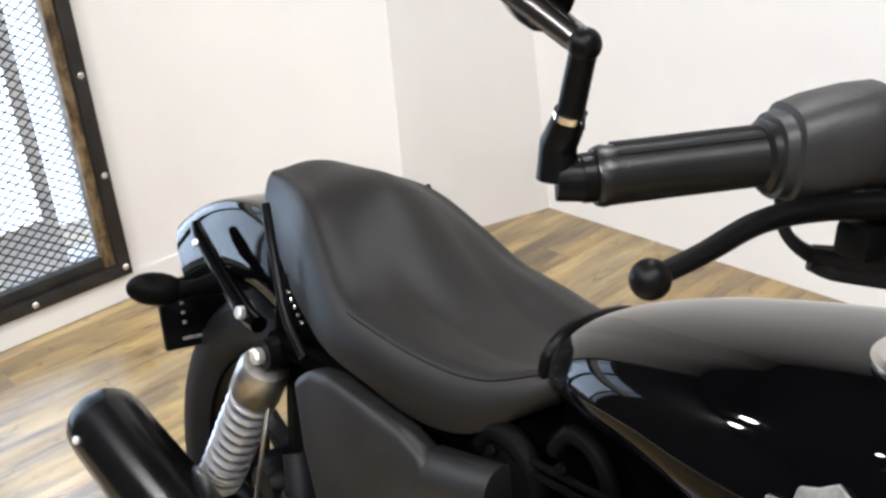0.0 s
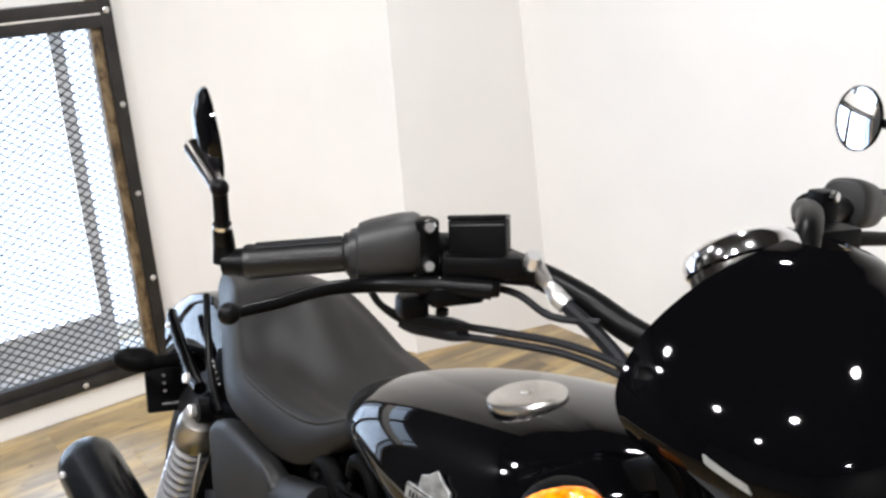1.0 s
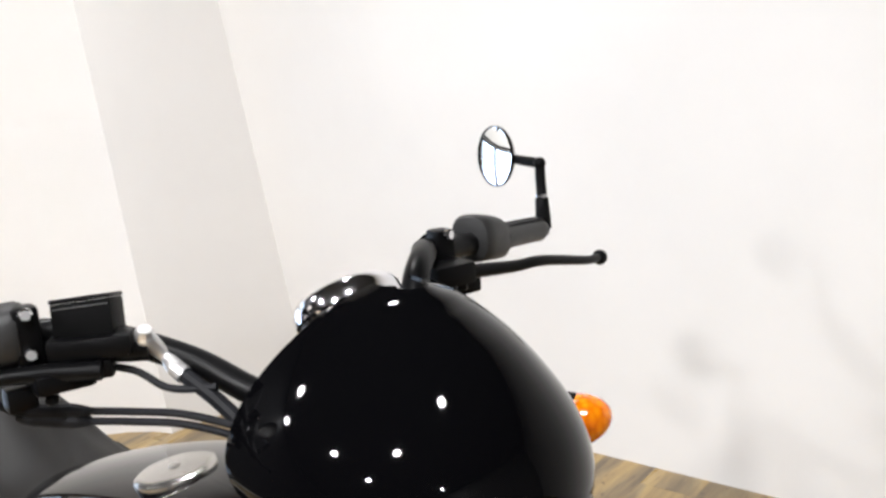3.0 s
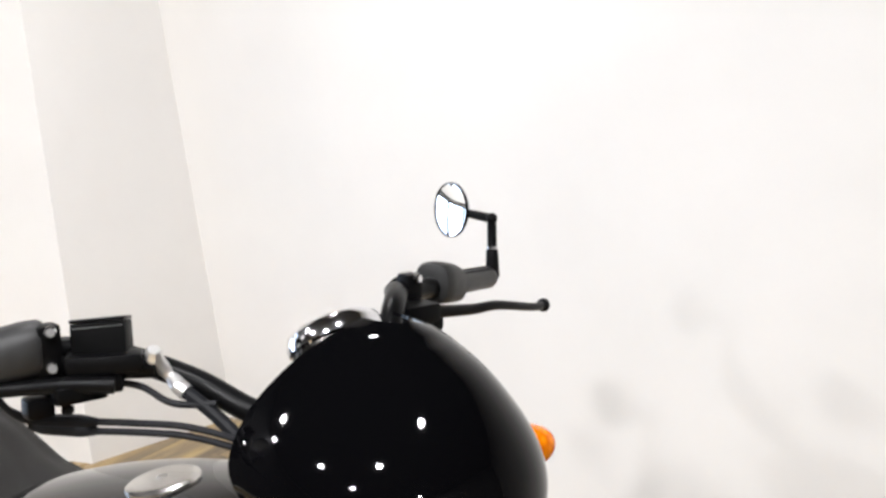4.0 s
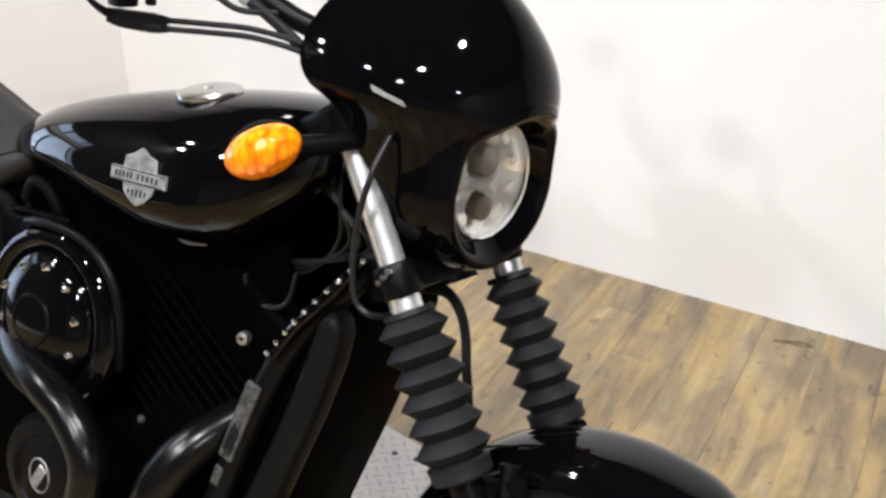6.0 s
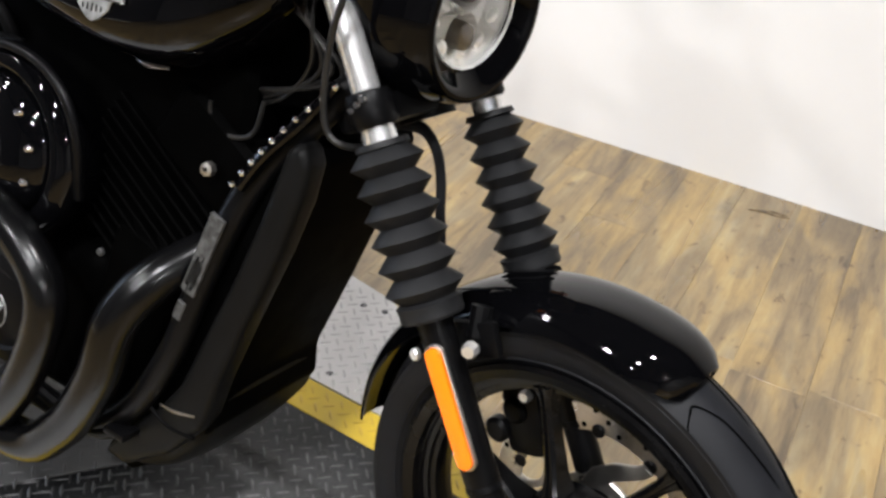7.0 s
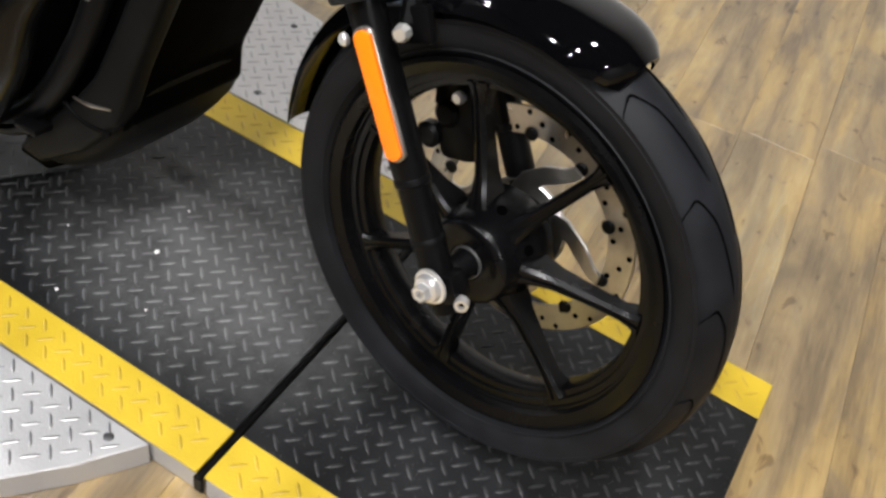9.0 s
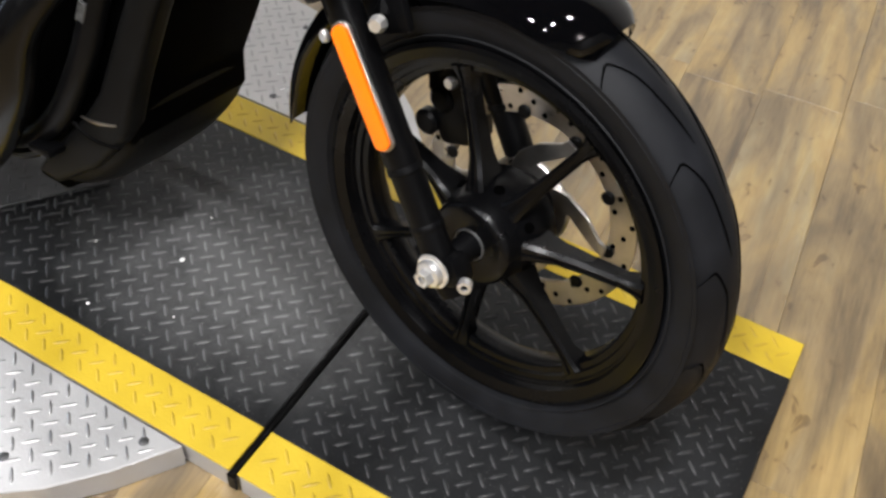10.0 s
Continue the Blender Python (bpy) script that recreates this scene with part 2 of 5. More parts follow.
    link(mat, colour, b.inputs["Base Color"])
    mr = node(mat, "MapRange", From_Min=0.35, From_Max=0.65, To_Min=rough[0], To_Max=rough[1])
    link(mat, n3.outputs["Fac"], mr.inputs["Value"])
    link(mat, mr.outputs["Result"], b.inputs["Roughness"])
    bp = node(mat, "Bump", Strength=bump, Distance=0.0012)
    link(mat, m1.outputs[0], bp.inputs["Height"])
    link(mat, bp.outputs["Normal"], b.inputs["Normal"])
    return mat


PLANK = wood("oak_vinyl", [(0.34, (0.16, 0.108, 0.048)), (0.43, (0.25, 0.175, 0.078)), (0.53, (0.34, 0.24, 0.104)), (0.62, (0.38, 0.29, 0.14)), (0.7, (0.43, 0.345, 0.19))], (5.5, 0.5, 1), 0.0, (0.26, 0.4), 0.2, 1.0, True)
RUSTIC = wood("rustic_pine", [(0.38, (0.015, 0.009, 0.005)), (0.47, (0.085, 0.055, 0.026)), (0.55, (0.17, 0.118, 0.062)), (0.68, (0.27, 0.2, 0.115))], (10, 10, 4))


# ---- mesh helpers ----
def part(name, bm, mat, parent=None, label="", m=None, smooth=35):
    me = bpy.data.meshes.new(name)
    bmesh.ops.recalc_face_normals(bm, faces=bm.faces[:])
    bm.to_mesh(me)
    bm.free()
    if smooth:
        me.shade_smooth()
        me.set_sharp_from_angle(angle=radians(smooth))
    me.materials.append(mat)
    ob = new(name, me)
    if parent:
        ob.parent = parent
    if m is not None:
        ob.matrix_basis = m
    if label:
        ob["label"] = label
    return ob


def merge(*bms):
    out = bms[0]
    for b in bms[1:]:
        tmp = bpy.data.meshes.new("tmp")
        b.to_mesh(tmp)
        b.free()
        out.from_mesh(tmp)
        bpy.data.meshes.remove(tmp)
    return out


def moved(bm, m):
    bmesh.ops.transform(bm, matrix=m, verts=bm.verts[:])
    return bm


def box(sx, sy, sz, bevel=0.0, m=None, segments=2):
    bm = bmesh.new()
    bmesh.ops.create_cube(bm, size=1, matrix=Matrix.Diagonal((sx, sy, sz, 1)))
    if bevel:
        bmesh.ops.bevel(bm, geom=bm.edges[:], offset=bevel, segments=segments, affect="EDGES", profile=0.6)
    return moved(bm, m) if m is not None else bm


def revolve(profile, steps=40, m=None, closed=False):
    """Turn (radius, height) pairs round the z axis."""
    bm = bmesh.new()
    rings = []
    for r, h in profile:
        if r < 1e-6:
            rings.append([bm.verts.new((0, 0, h))])
        else:
            rings.append([bm.verts.new((r * math.cos(2 * math.pi * i / steps), r * math.sin(2 * math.pi * i / steps), h)) for i in range(steps)])
    pairs = list(zip(rings, rings[1:])) + ([(rings[-1], rings[0])] if closed else [])
    for a, b in pairs:
        for i in range(steps):
            j = (i + 1) % steps
            vs = [a[i % len(a)], a[j % len(a)], b[j % len(b)], b[i % len(b)]]
            vs = list(dict.fromkeys(vs))
            if len(vs) > 2:
                bm.faces.new(vs)
    return moved(bm, m) if m is not None else bm


def spline(points, per=8):
    """A smooth line through the points."""
    p = [Vector(q) for q in points]
    p = [2 * p[0] - p[1]] + p + [2 * p[-1] - p[-2]]
    out = []
    for i in range(1, len(p) - 2):
        for k in range(per):
            t = k / per
            a, b, c, d = p[i - 1], p[i], p[i + 1], p[i + 2]
            out.append(0.5 * (2 * b + (c - a) * t + (2 * a - 5 * b + 4 * c - d) * t * t + (3 * b - a - 3 * c + d) * t ** 3))
    return out + [p[-2]]


def tube(points, radius, sides=14, per=8, caps=True):
    line = spline(points, per) if per else [Vector(q) for q in points]
    n = len(line)
    radii = radius if isinstance(radius, (list, tuple)) else [radius]
    bm = bmesh.new()
    up = Vector((0.13, 0.97, 0.21))
    rings = []
    for i, p in enumerate(line):
        ahead = (line[min(i + 1, n - 1)] - line[max(i - 1, 0)]).normalized()
        side = ahead.cross(up).normalized()
        up = side.cross(ahead).normalized()
        f = i / (n - 1) * (len(radii) - 1)
        k = min(int(f), len(radii) - 2) if len(radii) > 1 else 0
        r = radii[k] + (radii[k + 1] - radii[k]) * (f - k) if len(radii) > 1 else radii[0]
        rings.append([bm.verts.new(p + r * (math.cos(2 * math.pi * j / sides) * side + math.sin(2 * math.pi * j / sides) * up)) for j in range(sides)])
    for a, b in zip(rings, rings[1:]):
        for j in range(sides):
            bm.faces.new((a[j], a[(j + 1) % sides], b[(j + 1) % sides], b[j]))
    if caps:
        bm.faces.new(rings[0])
        bm.faces.new(rings[-1][::-1])
    return bm


def loft(rings, caps=True, loop=True):
    bm = bmesh.new()
    vs = [[bm.verts.new(p) for p in ring] for ring in rings]
    n = len(vs[0])
    for a, b in zip(vs, vs[1:]):
        for j in range(n if loop else n - 1):
            bm.faces.new((a[j], a[(j + 1) % n], b[(j + 1) % n], b[j]))
    if caps:
        bm.faces.new(vs[0])
        bm.faces.new(vs[-1][::-1])
    return bm


def prism(outline, depth, bevel=0.0, m=None, segments=2):
    """A flat outline in x and y, thick in z from 0 to depth."""
    bm = bmesh.new()
    f = bm.faces.new([bm.verts.new((x, y, 0)) for x, y in outline])
    out = bmesh.ops.extrude_face_region(bm, geom=[f])
    bmesh.ops.translate(bm, vec=(0, 0, depth), verts=[v for v in out["geom"] if isinstance(v, bmesh.types.BMVert)])
    if bevel:
        bmesh.ops.bevel(bm, geom=bm.edges[:], offset=bevel, segments=segments, affect="EDGES", profile=0.6)
    return moved(bm, m) if m is not None else bm


def ball(sx, sy, sz, m=None, u=20, v=12):
    bm = bmesh.new()
    bmesh.ops.create_uvsphere(bm, u_segments=u, v_segments=v, radius=1, matrix=Matrix.Diagonal((sx, sy, sz, 1)))
    return moved(bm, m) if m is not None else bm


def aim(origin, direction, spin=0.0):
    """A pose at origin whose z axis points along direction."""
    return Matrix.Translation(origin) @ Vector(direction).to_track_quat("Z", "Y").to_matrix().to_4x4() @ Matrix.Rotation(radians(spin), 4, "Z")


def side_plane(y):
    """Maps an outline drawn in x and z onto the plane at y; thickness goes towards the right side (minus y)."""
    return Matrix(((1, 0, 0, 0), (0, 0, -1, y), (0, 1, 0, 0), (0, 0, 0, 1)))


def interp(table, x):
    """Smooth interpolation in a table of rows (x, a, b, ...)."""
    rows = sorted(table)
    if x <= rows[0][0]:
        return rows[0][1:]
    if x >= rows[-1][0]:
        return rows[-1][1:]
    i = max(k for k in range(len(rows)) if rows[k][0] <= x)
    i = min(i, len(rows) - 2)
    t = (x - rows[i][0]) / (rows[i + 1][0] - rows[i][0])
    a, b, c, d = rows[max(i - 1, 0)], rows[i], rows[i + 1], rows[min(i + 2, len(rows) - 1)]
    h = c[0] - b[0]
    out = []
    for k in range(1, len(b)):
        mb = (c[k] - a[k]) / max(c[0] - a[0], 1e-6) * h
        mc = (d[k] - b[k]) / max(d[0] - b[0], 1e-6) * h
        out.append((2 * t ** 3 - 3 * t ** 2 + 1) * b[k] + (t ** 3 - 2 * t ** 2 + t) * mb + (-2 * t ** 3 + 3 * t ** 2) * c[k] + (t ** 3 - t ** 2) * mc)
    return out


# ---- the room ----
FLOOR = -0.045
NORTH_DIR = Vector((1.0, 0.077, 0)).normalized()
CORNER = Vector((-2.455, 1.512, 0))
NORTH_END = CORNER + 6.2 * NORTH_DIR
WEST_A, WEST_B = Vector((-2.97, 0.995, 0)), Vector((-2.545, -3.3, 0))


def wall(name, a, b, z0, z1, thick, label, outward, mat=WALL):
    """A wall slab whose inner face runs from a to b."""
    a, b = Vector((a[0], a[1], 0)), Vector((b[0], b[1], 0))
    o = Vector((outward[0], outward[1], 0)).normalized() * thick
    bm = bmesh.new()
    low = [bm.verts.new((p.x, p.y, z0)) for p in (a, b, b + o, a + o)]
    top = [bm.verts.new((p.x, p.y, z1)) for p in (a, b, b + o, a + o)]
    bm.faces.new(low[::-1])
    bm.faces.new(top)
    for i in range(4):
        bm.faces.new((low[i], low[(i + 1) % 4], top[(i + 1) % 4], top[i]))
    return tagged(part(name, bm, mat, smooth=0), label, "wall", kind="structure")


# a column boxed into the corner, then the plain wall behind the motorcycle
wall("wall_north", CORNER - 0.6 * NORTH_DIR, NORTH_END, FLOOR - 0.05, CEILING, 0.15, "plain white painted wall meeting the wood floor", (-0.077, 1))
COLUMN = [(-3.05, 1.56), (-3.05, 0.4), (-2.9125, 0.41), (-2.917, 0.48), (-2.912, 0.56), (-2.892, 0.66), (-2.852, 0.77), (-2.79, 0.865), (-2.712, 0.94), (-2.63, 0.992), (-2.557, 1.016)]
low_ring = [(x, y, FLOOR - 0.05) for x, y in COLUMN + [(-2.455, 1.516)]]
top_ring = [(x, y, CEILING) for x, y in COLUMN + [(-2.68, 1.5)]]  # its face leans back towards the top
bm = loft([low_ring, top_ring])
tagged(part("wall_corner_column", bm, WALL, smooth=20), "white painted boxed column in the room's corner", "wall", kind="structure")
# Added closing walls out of view, their grey chosen to dim reflections.
wall("wall_east", NORTH_END, (NORTH_END.x, -6.4), FLOOR - 0.05, CEILING, 0.15, "unseen end wall toned grey to keep reflections dim", (1, 0), DIM)
wall("wall_south", (-2.9, -6.3), (NORTH_END.x + 0.15, -6.4), FLOOR - 0.05, CEILING, 0.15, "unseen wall toned grey to keep reflections dim", (0, -1), DIM)

# the west wall, with the caged opening in it
W_DIR = (WEST_A - WEST_B).normalized()
W_OUT = Vector((-W_DIR.y, W_DIR.x, 0))


def west(y):
    """The inner face of the west wall at that y."""
    return WEST_B + (y - WEST_B.y) / W_DIR.y * W_DIR


OPEN_Y0, OPEN_Y1, OPEN_Z0, OPEN_Z1 = -1.05, 0.285, 0.035, 1.62
wall("wall_west", west(OPEN_Y1), west(1.6), FLOOR - 0.05, CEILING, 0.22, "white painted wall beside the caged opening", W_OUT)
# Out of view; dark so the fairing's flank mirrors no bright wall.
wall("wall_west", west(-6.5), west(OPEN_Y0), FLOOR - 0.05, CEILING, 0.22, "unseen wall south of the caged opening, set dark for reflections", W_OUT, DARKENED)
wall("wall_west", west(OPEN_Y0), west(OPEN_Y1), FLOOR - 0.05, OPEN_Z0, 0.22, "low white wall under the caged opening", W_OUT)
# Out of view as well, and darkened for the same reflections.
wall("wall_west", west(OPEN_Y0), west(OPEN_Y1), OPEN_Z1, CEILING, 0.22, "unseen wall above the caged opening, set dark for reflections", W_OUT, DARKENED)

# Ceiling out of view; its dark colour stands for the unlit room overhead.
bm = box(8.6, 10, 0.1, 0, Matrix.Translation((0.7, -2.2, CEILING + 0.05)))
tagged(part("ceiling", bm, DARKENED, smooth=0), "unseen ceiling set dark to keep reflections low", "ceiling", kind="structure")
bm = box(8.6, 10, 0.06, 0, Matrix.Translation((0.7, -2.2, FLOOR - 0.036)))
floor = tagged(part("floor", bm, PLANK, smooth=0), "wood-look plank floor with worn oak grain", "floor", kind="structure")

# ---- the caged opening ----
def cage():
    """Steel angle frame with a pine strip inside it and an expanded metal screen; a deeper inner frame stands behind."""
    base = new("security_cage")
    base.matrix_world = Matrix.Translation(west(OPEN_Y0)) @ Matrix.Rotation(math.atan2(W_DIR.y, W_DIR.x), 4, "Z")
    tagged(base, "black steel window cage with pine strips and expanded metal mesh", "window cage")
    width = (OPEN_Y1 - OPEN_Y0) / W_DIR.y
    z0, z1, w = OPEN_Z0, OPEN_Z1, 0.036
    zm = 1.143  # where the lower panel ends and a boarded upper one begins
    # local x along the wall, local y out of the room, the room at minus y
    for name, sx, sz, cx, cz in (("upright", w, z1 - z0, width - w / 2, (z0 + z1) / 2), ("upright", w, z1 - z0, w / 2, (z0 + z1) / 2),
                                 ("rail", width - 2 * w, w, width / 2, z0 + w / 2), ("rail", width - 2 * w, w, width / 2, z1 - w / 2),
                                 ("rail", width - 2 * w, w, width / 2, zm - w / 2), ("rail", width - 2 * w, w, width / 2, zm + 0.005 + w / 2)):
        part(name, box(sx, 0.03, sz, 0.002, Matrix.Translation((cx, -0.012, cz))), CAGE, base)
    for cx in (width - w - 0.017, w + 0.017):
        part("pine_strip", box(0.031, 0.035, z1 - z0 - 2 * w, 0.003, Matrix.Translation((cx, 0.004, (z0 + z1) / 2))), RUSTIC, base, "rough brown pine strip")
    part("pine_strip", box(width - 2 * w - 0.07, 0.03, 0.035, 0.003, Matrix.Translation((width / 2, 0.004, z0 + w + 0.018))), CAGE, base)
    for k in range(6):
        for cx in (width - w * 0.45,):
            part("bolt", revolve([(0, 0.004), (0.006, 0.003), (0.009, 0)], 10, aim((cx, -0.027, 0.06 + 0.2735 * k), (0, -1, 0))), BOLT, base)
    for k in range(4):
        part("bolt", revolve([(0, 0.004), (0.006, 0.003), (0.009, 0)], 10, aim((width - 0.28 - 0.27 * k, -0.027, z0 + w * 0.5), (0, -1, 0))), BOLT, base)
    part("rail_edge", box(width - 2 * w, 0.032, 0.005, 0.001, Matrix.Translation((width / 2, -0.012, zm + 0.0025)), 1), BASE, base, "pale gap strip between the rails")
    part("upper_board", box(width - 2 * w, 0.018, 0.15, 0.002, Matrix.Translation((width / 2, 0.0, zm + 0.005 + w + 0.075)), 1), BASE, base, "pale grey board at the foot of the upper panel")
    # expanded metal: diamonds of thin strands
    dx, dz, y = 0.036, 0.0125, 0.024
    verts, faces = [], []
    x_lo, x_hi, z_lo, z_hi = w + 0.035, width - w - 0.035, z0 + w + 0.02, zm - w
    nx, nz = int((x_hi - x_lo) / dx), int((z_hi - z_lo) / dz)
    for i in range(nx + 1):
        for k in range(nz + 1):
            ax, az = x_lo + (i + 0.5 * (k % 2)) * dx, z_lo + k * dz
            for s in (-1, 1):
                p, q = Vector((ax, y, az)), Vector((ax + s * dx / 2, y, az + dz))
                if not (x_lo - dx <= q.x <= x_hi + dx and q.z < z_hi + dz):
                    continue
                d = (q - p).normalized()
                t = Vector((-d.z, 0, d.x)) * 0.0021
                o = Vector((0, 0.002, 0))
                n = len(verts)
                verts += [p + t - o, p - t - o, p + o, q + t - o, q - t - o, q + o]
                faces += [(n, n + 1, n + 4, n + 3), (n + 1, n + 2, n + 5, n + 4), (n + 2, n, n + 3, n + 5)]
    me = bpy.data.meshes.new("mesh_screen")
    me.from_pydata(verts, [], faces)
    me.materials.append(MESHM)
    ob = new("mesh_screen", me)
    ob.parent = base
    tagged(ob, "black expanded metal screen", kind="stuff")
    return base, width


cage_thing, CAGE_W = cage()
CAGE_M = cage_thing.matrix_world.copy()

# window set deep behind the cage, with bright daylight outside
window = new("window_1")
window.matrix_world = CAGE_M
tagged(window, "deep-set daylight window with grey metal frame behind the cage", "window", kind="structure")
WIN_X1 = CAGE_W - 0.12
part("window_sill", box(CAGE_W, 0.2, 0.03, 0.004, Matrix.Translation((CAGE_W / 2, 0.12, OPEN_Z0 + 0.012))), BASE, window)
for cx in (WIN_X1, 0.12):
    part("window_frame", box(0.042, 0.03, OPEN_Z1 - OPEN_Z0, 0.003, Matrix.Translation((cx, 0.17, (OPEN_Z0 + OPEN_Z1) / 2))), BASE, window)
part("window_frame", box(WIN_X1 - 0.162, 0.03, 0.04, 0.003, Matrix.Translation((WIN_X1 / 2 + 0.06, 0.17, OPEN_Z0 + 0.145))), BASE, window)
part("window_frame", box(0.09, 0.04, OPEN_Z1 - OPEN_Z0, 0.003, Matrix.Translation((CAGE_W - 0.585, 0.13, (OPEN_Z0 + OPEN_Z1) / 2))), RUSTIC, window)
part("window_frame", box(WIN_X1, 0.02, 0.14, 0.0, Matrix.Translation((WIN_X1 / 2, 0.212, OPEN_Z0 + 0.07))), BASE, window)
daylight = bpy.data.materials.new("daylight")
daylight.use_nodes = True
daylight.node_tree.nodes.remove(daylight.node_tree.nodes["Principled BSDF"])
glow = node(daylight, "Emission", Color=(0.62, 0.77, 1.0, 1), Strength=1.5)
link(daylight, glow.outputs[0], daylight.node_tree.nodes["Material Output"].inputs[0])
sky_card = part("backdrop", box(6, 0.02, 3.5, 0, CAGE_M @ Matrix.Translation((CAGE_W / 2, 1.2, 0.9))), daylight, smooth=0)
tagged(sky_card, "bright overcast daylight outside the window", "backdrop", kind="structure")
lamp("window_light", CAGE_M @ Matrix.Translation((CAGE_W / 2, 0.24, 0.62)) @ Matrix.Rotation(radians(-90), 4, "X"), "RECTANGLE", WINDOW_WATTS, (0.62, 0.77, 1.0), 1.1, 1.1)

# skirting along the west wall and a low one along the north wall
def skirting(a, b, inward, h):
    a, b = Vector((a[0], a[1], 0)), Vector((b[0], b[1], 0))
    n = Vector((inward[0], inward[1], 0)).normalized()
    mid, d = (a + b) / 2, b - a
    m = Matrix.Translation(mid + n * 0.005 + Vector((0, 0, FLOOR + h / 2))) @ Matrix.Rotation(math.atan2(d.y, d.x), 4, "Z")
    tagged(part("baseboard", box(d.length, 0.01, h, 0.002, m, 1), BASE, smooth=0), "white painted skirting board at the wall foot", "baseboard", kind="structure")


skirting(west(-3.2), west(0.44), -W_OUT, 0.075)

# ceiling downlights: six placed from reflections, two added to brighten the column
for x, y, power in LAMPS:
    fixture = tagged(part("ceiling_light", revolve([(0.09, -0.004), (0.09, -0.012), (0.07, -0.016), (0.062, 0.0), (0.062, 0.03), (0, 0.03)], 28, Matrix.Translation((x, y, CEILING - 0.002))), BASE),
                     "round white recessed downlight; six from reflections, last two added fill", "ceiling light", "ceiling downlights")
    lamp("downlight", Matrix.Translation((x, y, CEILING - 0.02)), "DISK", LAMP_WATTS * power, (0.975, 0.972, 0.99), 0.14)


# ---- the motorcycle lift ----
LIFT = new("motorcycle_lift")
tagged(LIFT, "low black tread-plate motorcycle lift with yellow edge stripes", "motorcycle lift")
Y_IN0, Y_IN1, Y_OUT0, Y_OUT1, X_FRONT, X_SEAM, X_BACK = -0.198, 0.25, -0.27, 0.322, 0.39, -0.17, -1.88


def lugs(inside, x0, x1, y0, y1, pitch, turn, mat, name, parent, z=0.0):
    """Raised tread lugs, two ways round, over an area given by a test."""
    verts, faces = [], []
    a, b, h = 0.0136, 0.0029, 0.002
    shape = [(-1, 0, 0), (-0.45, -0.85, 0), (0.45, -0.85, 0), (1, 0, 0), (0.45, 0.85, 0), (-0.45, 0.85, 0), (-0.6, 0, 1), (0.6, 0, 1)]
    ring = [(0, 1, 6), (1, 2, 7, 6), (2, 3, 7), (3, 4, 7), (4, 5, 6, 7), (5, 0, 6)]
    c, s = math.cos(turn), math.sin(turn)
    n = int(3.2 / pitch)
    for i in range(-n, n):
        for k in range(-n, n):
            u, v = i * pitch, k * pitch
            px, py = (x0 + x1) / 2 + u * c - v * s, (y0 + y1) / 2 + u * s + v * c
            if not (x0 < px < x1 and y0 < py < y1 and inside(px, py)):
                continue
            ang = turn + (math.pi / 2 if (i + k) % 2 else 0)
            ca, sa = math.cos(ang), math.sin(ang)
            base = len(verts)
            verts += [(px + a * p * ca - b * q * sa, py + a * p * sa + b * q * ca, z + r * h - 0.0002) for p, q, r in shape]
            faces += [tuple(base + j for j in f) for f in ring]
    me = bpy.data.meshes.new(name)
    me.from_pydata(verts, [], faces)
    me.shade_smooth()
    me.materials.append(mat)
    ob = new(name, me)
    ob.parent = parent
    tagged(ob, kind="stuff")
    return ob


def slab(name, x0, x1, y0, y1, mat, label=""):
    return part(name, box(x1 - x0, y1 - y0, -FLOOR, 0.0015, Matrix.Translation(((x0 + x1) / 2, (y0 + y1) / 2, FLOOR / 2)), 1), mat, LIFT, label)


LUG_TURN = radians(45)
for x0, x1 in ((X_BACK, X_SEAM - 0.006), (X_SEAM + 0.006, X_FRONT)):
    slab("deck", x0, x1, Y_IN0, Y_IN1, DECK_BLACK, "scuffed black painted tread plate")
    for ya, yb in ((Y_OUT0, Y_IN0), (Y_IN1, Y_OUT1)):
        part("yellow_stripe", box(x1 - x0, yb - ya, 0.004, 0.001, Matrix.Translation(((x0 + x1) / 2, (ya + yb) / 2, -0.002)), 1), DECK_YELLOW, LIFT, "yellow painted tread plate stripe")
        part("side_rail", box(x1 - x0 - 0.002, yb - ya - 0.002, -FLOOR - 0.0042, 0.002, Matrix.Translation(((x0 + x1) / 2, (ya + yb) / 2, (FLOOR - 0.0042) / 2)), 1), DECK_ALU, LIFT, "bare metal side rail")
    lugs(lambda x, y: True, max(x0, -1.5) + 0.012, x1 - 0.012, Y_IN0 + 0.012, Y_IN1 - 0.012, 0.0225, LUG_TURN, DECK_LUG, "tread_pattern", LIFT)
    for ya, yb in ((Y_OUT0, Y_IN0), (Y_IN1, Y_OUT1)):
        lugs(lambda x, y: True, max(x0, -1.5) + 0.012, x1 - 0.012, ya + 0.006, yb - 0.006, 0.0225, LUG_TURN, YELLOW_LUG, "tread_pattern", LIFT)
part("seam_hinge", tube([(X_SEAM + 0.0006 * math.sin(9 * k), Y_OUT0 - 0.004 + (Y_OUT1 - Y_OUT0 + 0.004) * k / 60, -0.0042 + 0.0005 * math.sin(5 * k)) for k in range(61)], [0.0058 - 0.0008 * (k % 3 == 0) for k in range(61)], 10, 0), HINGE, LIFT, "worn black hinge strip")
part("seam_end", box(0.013, 0.005, 0.03, 0.001, Matrix.Translation((X_SEAM, Y_OUT0 - 0.003, -0.018)), 1), HINGE, LIFT)


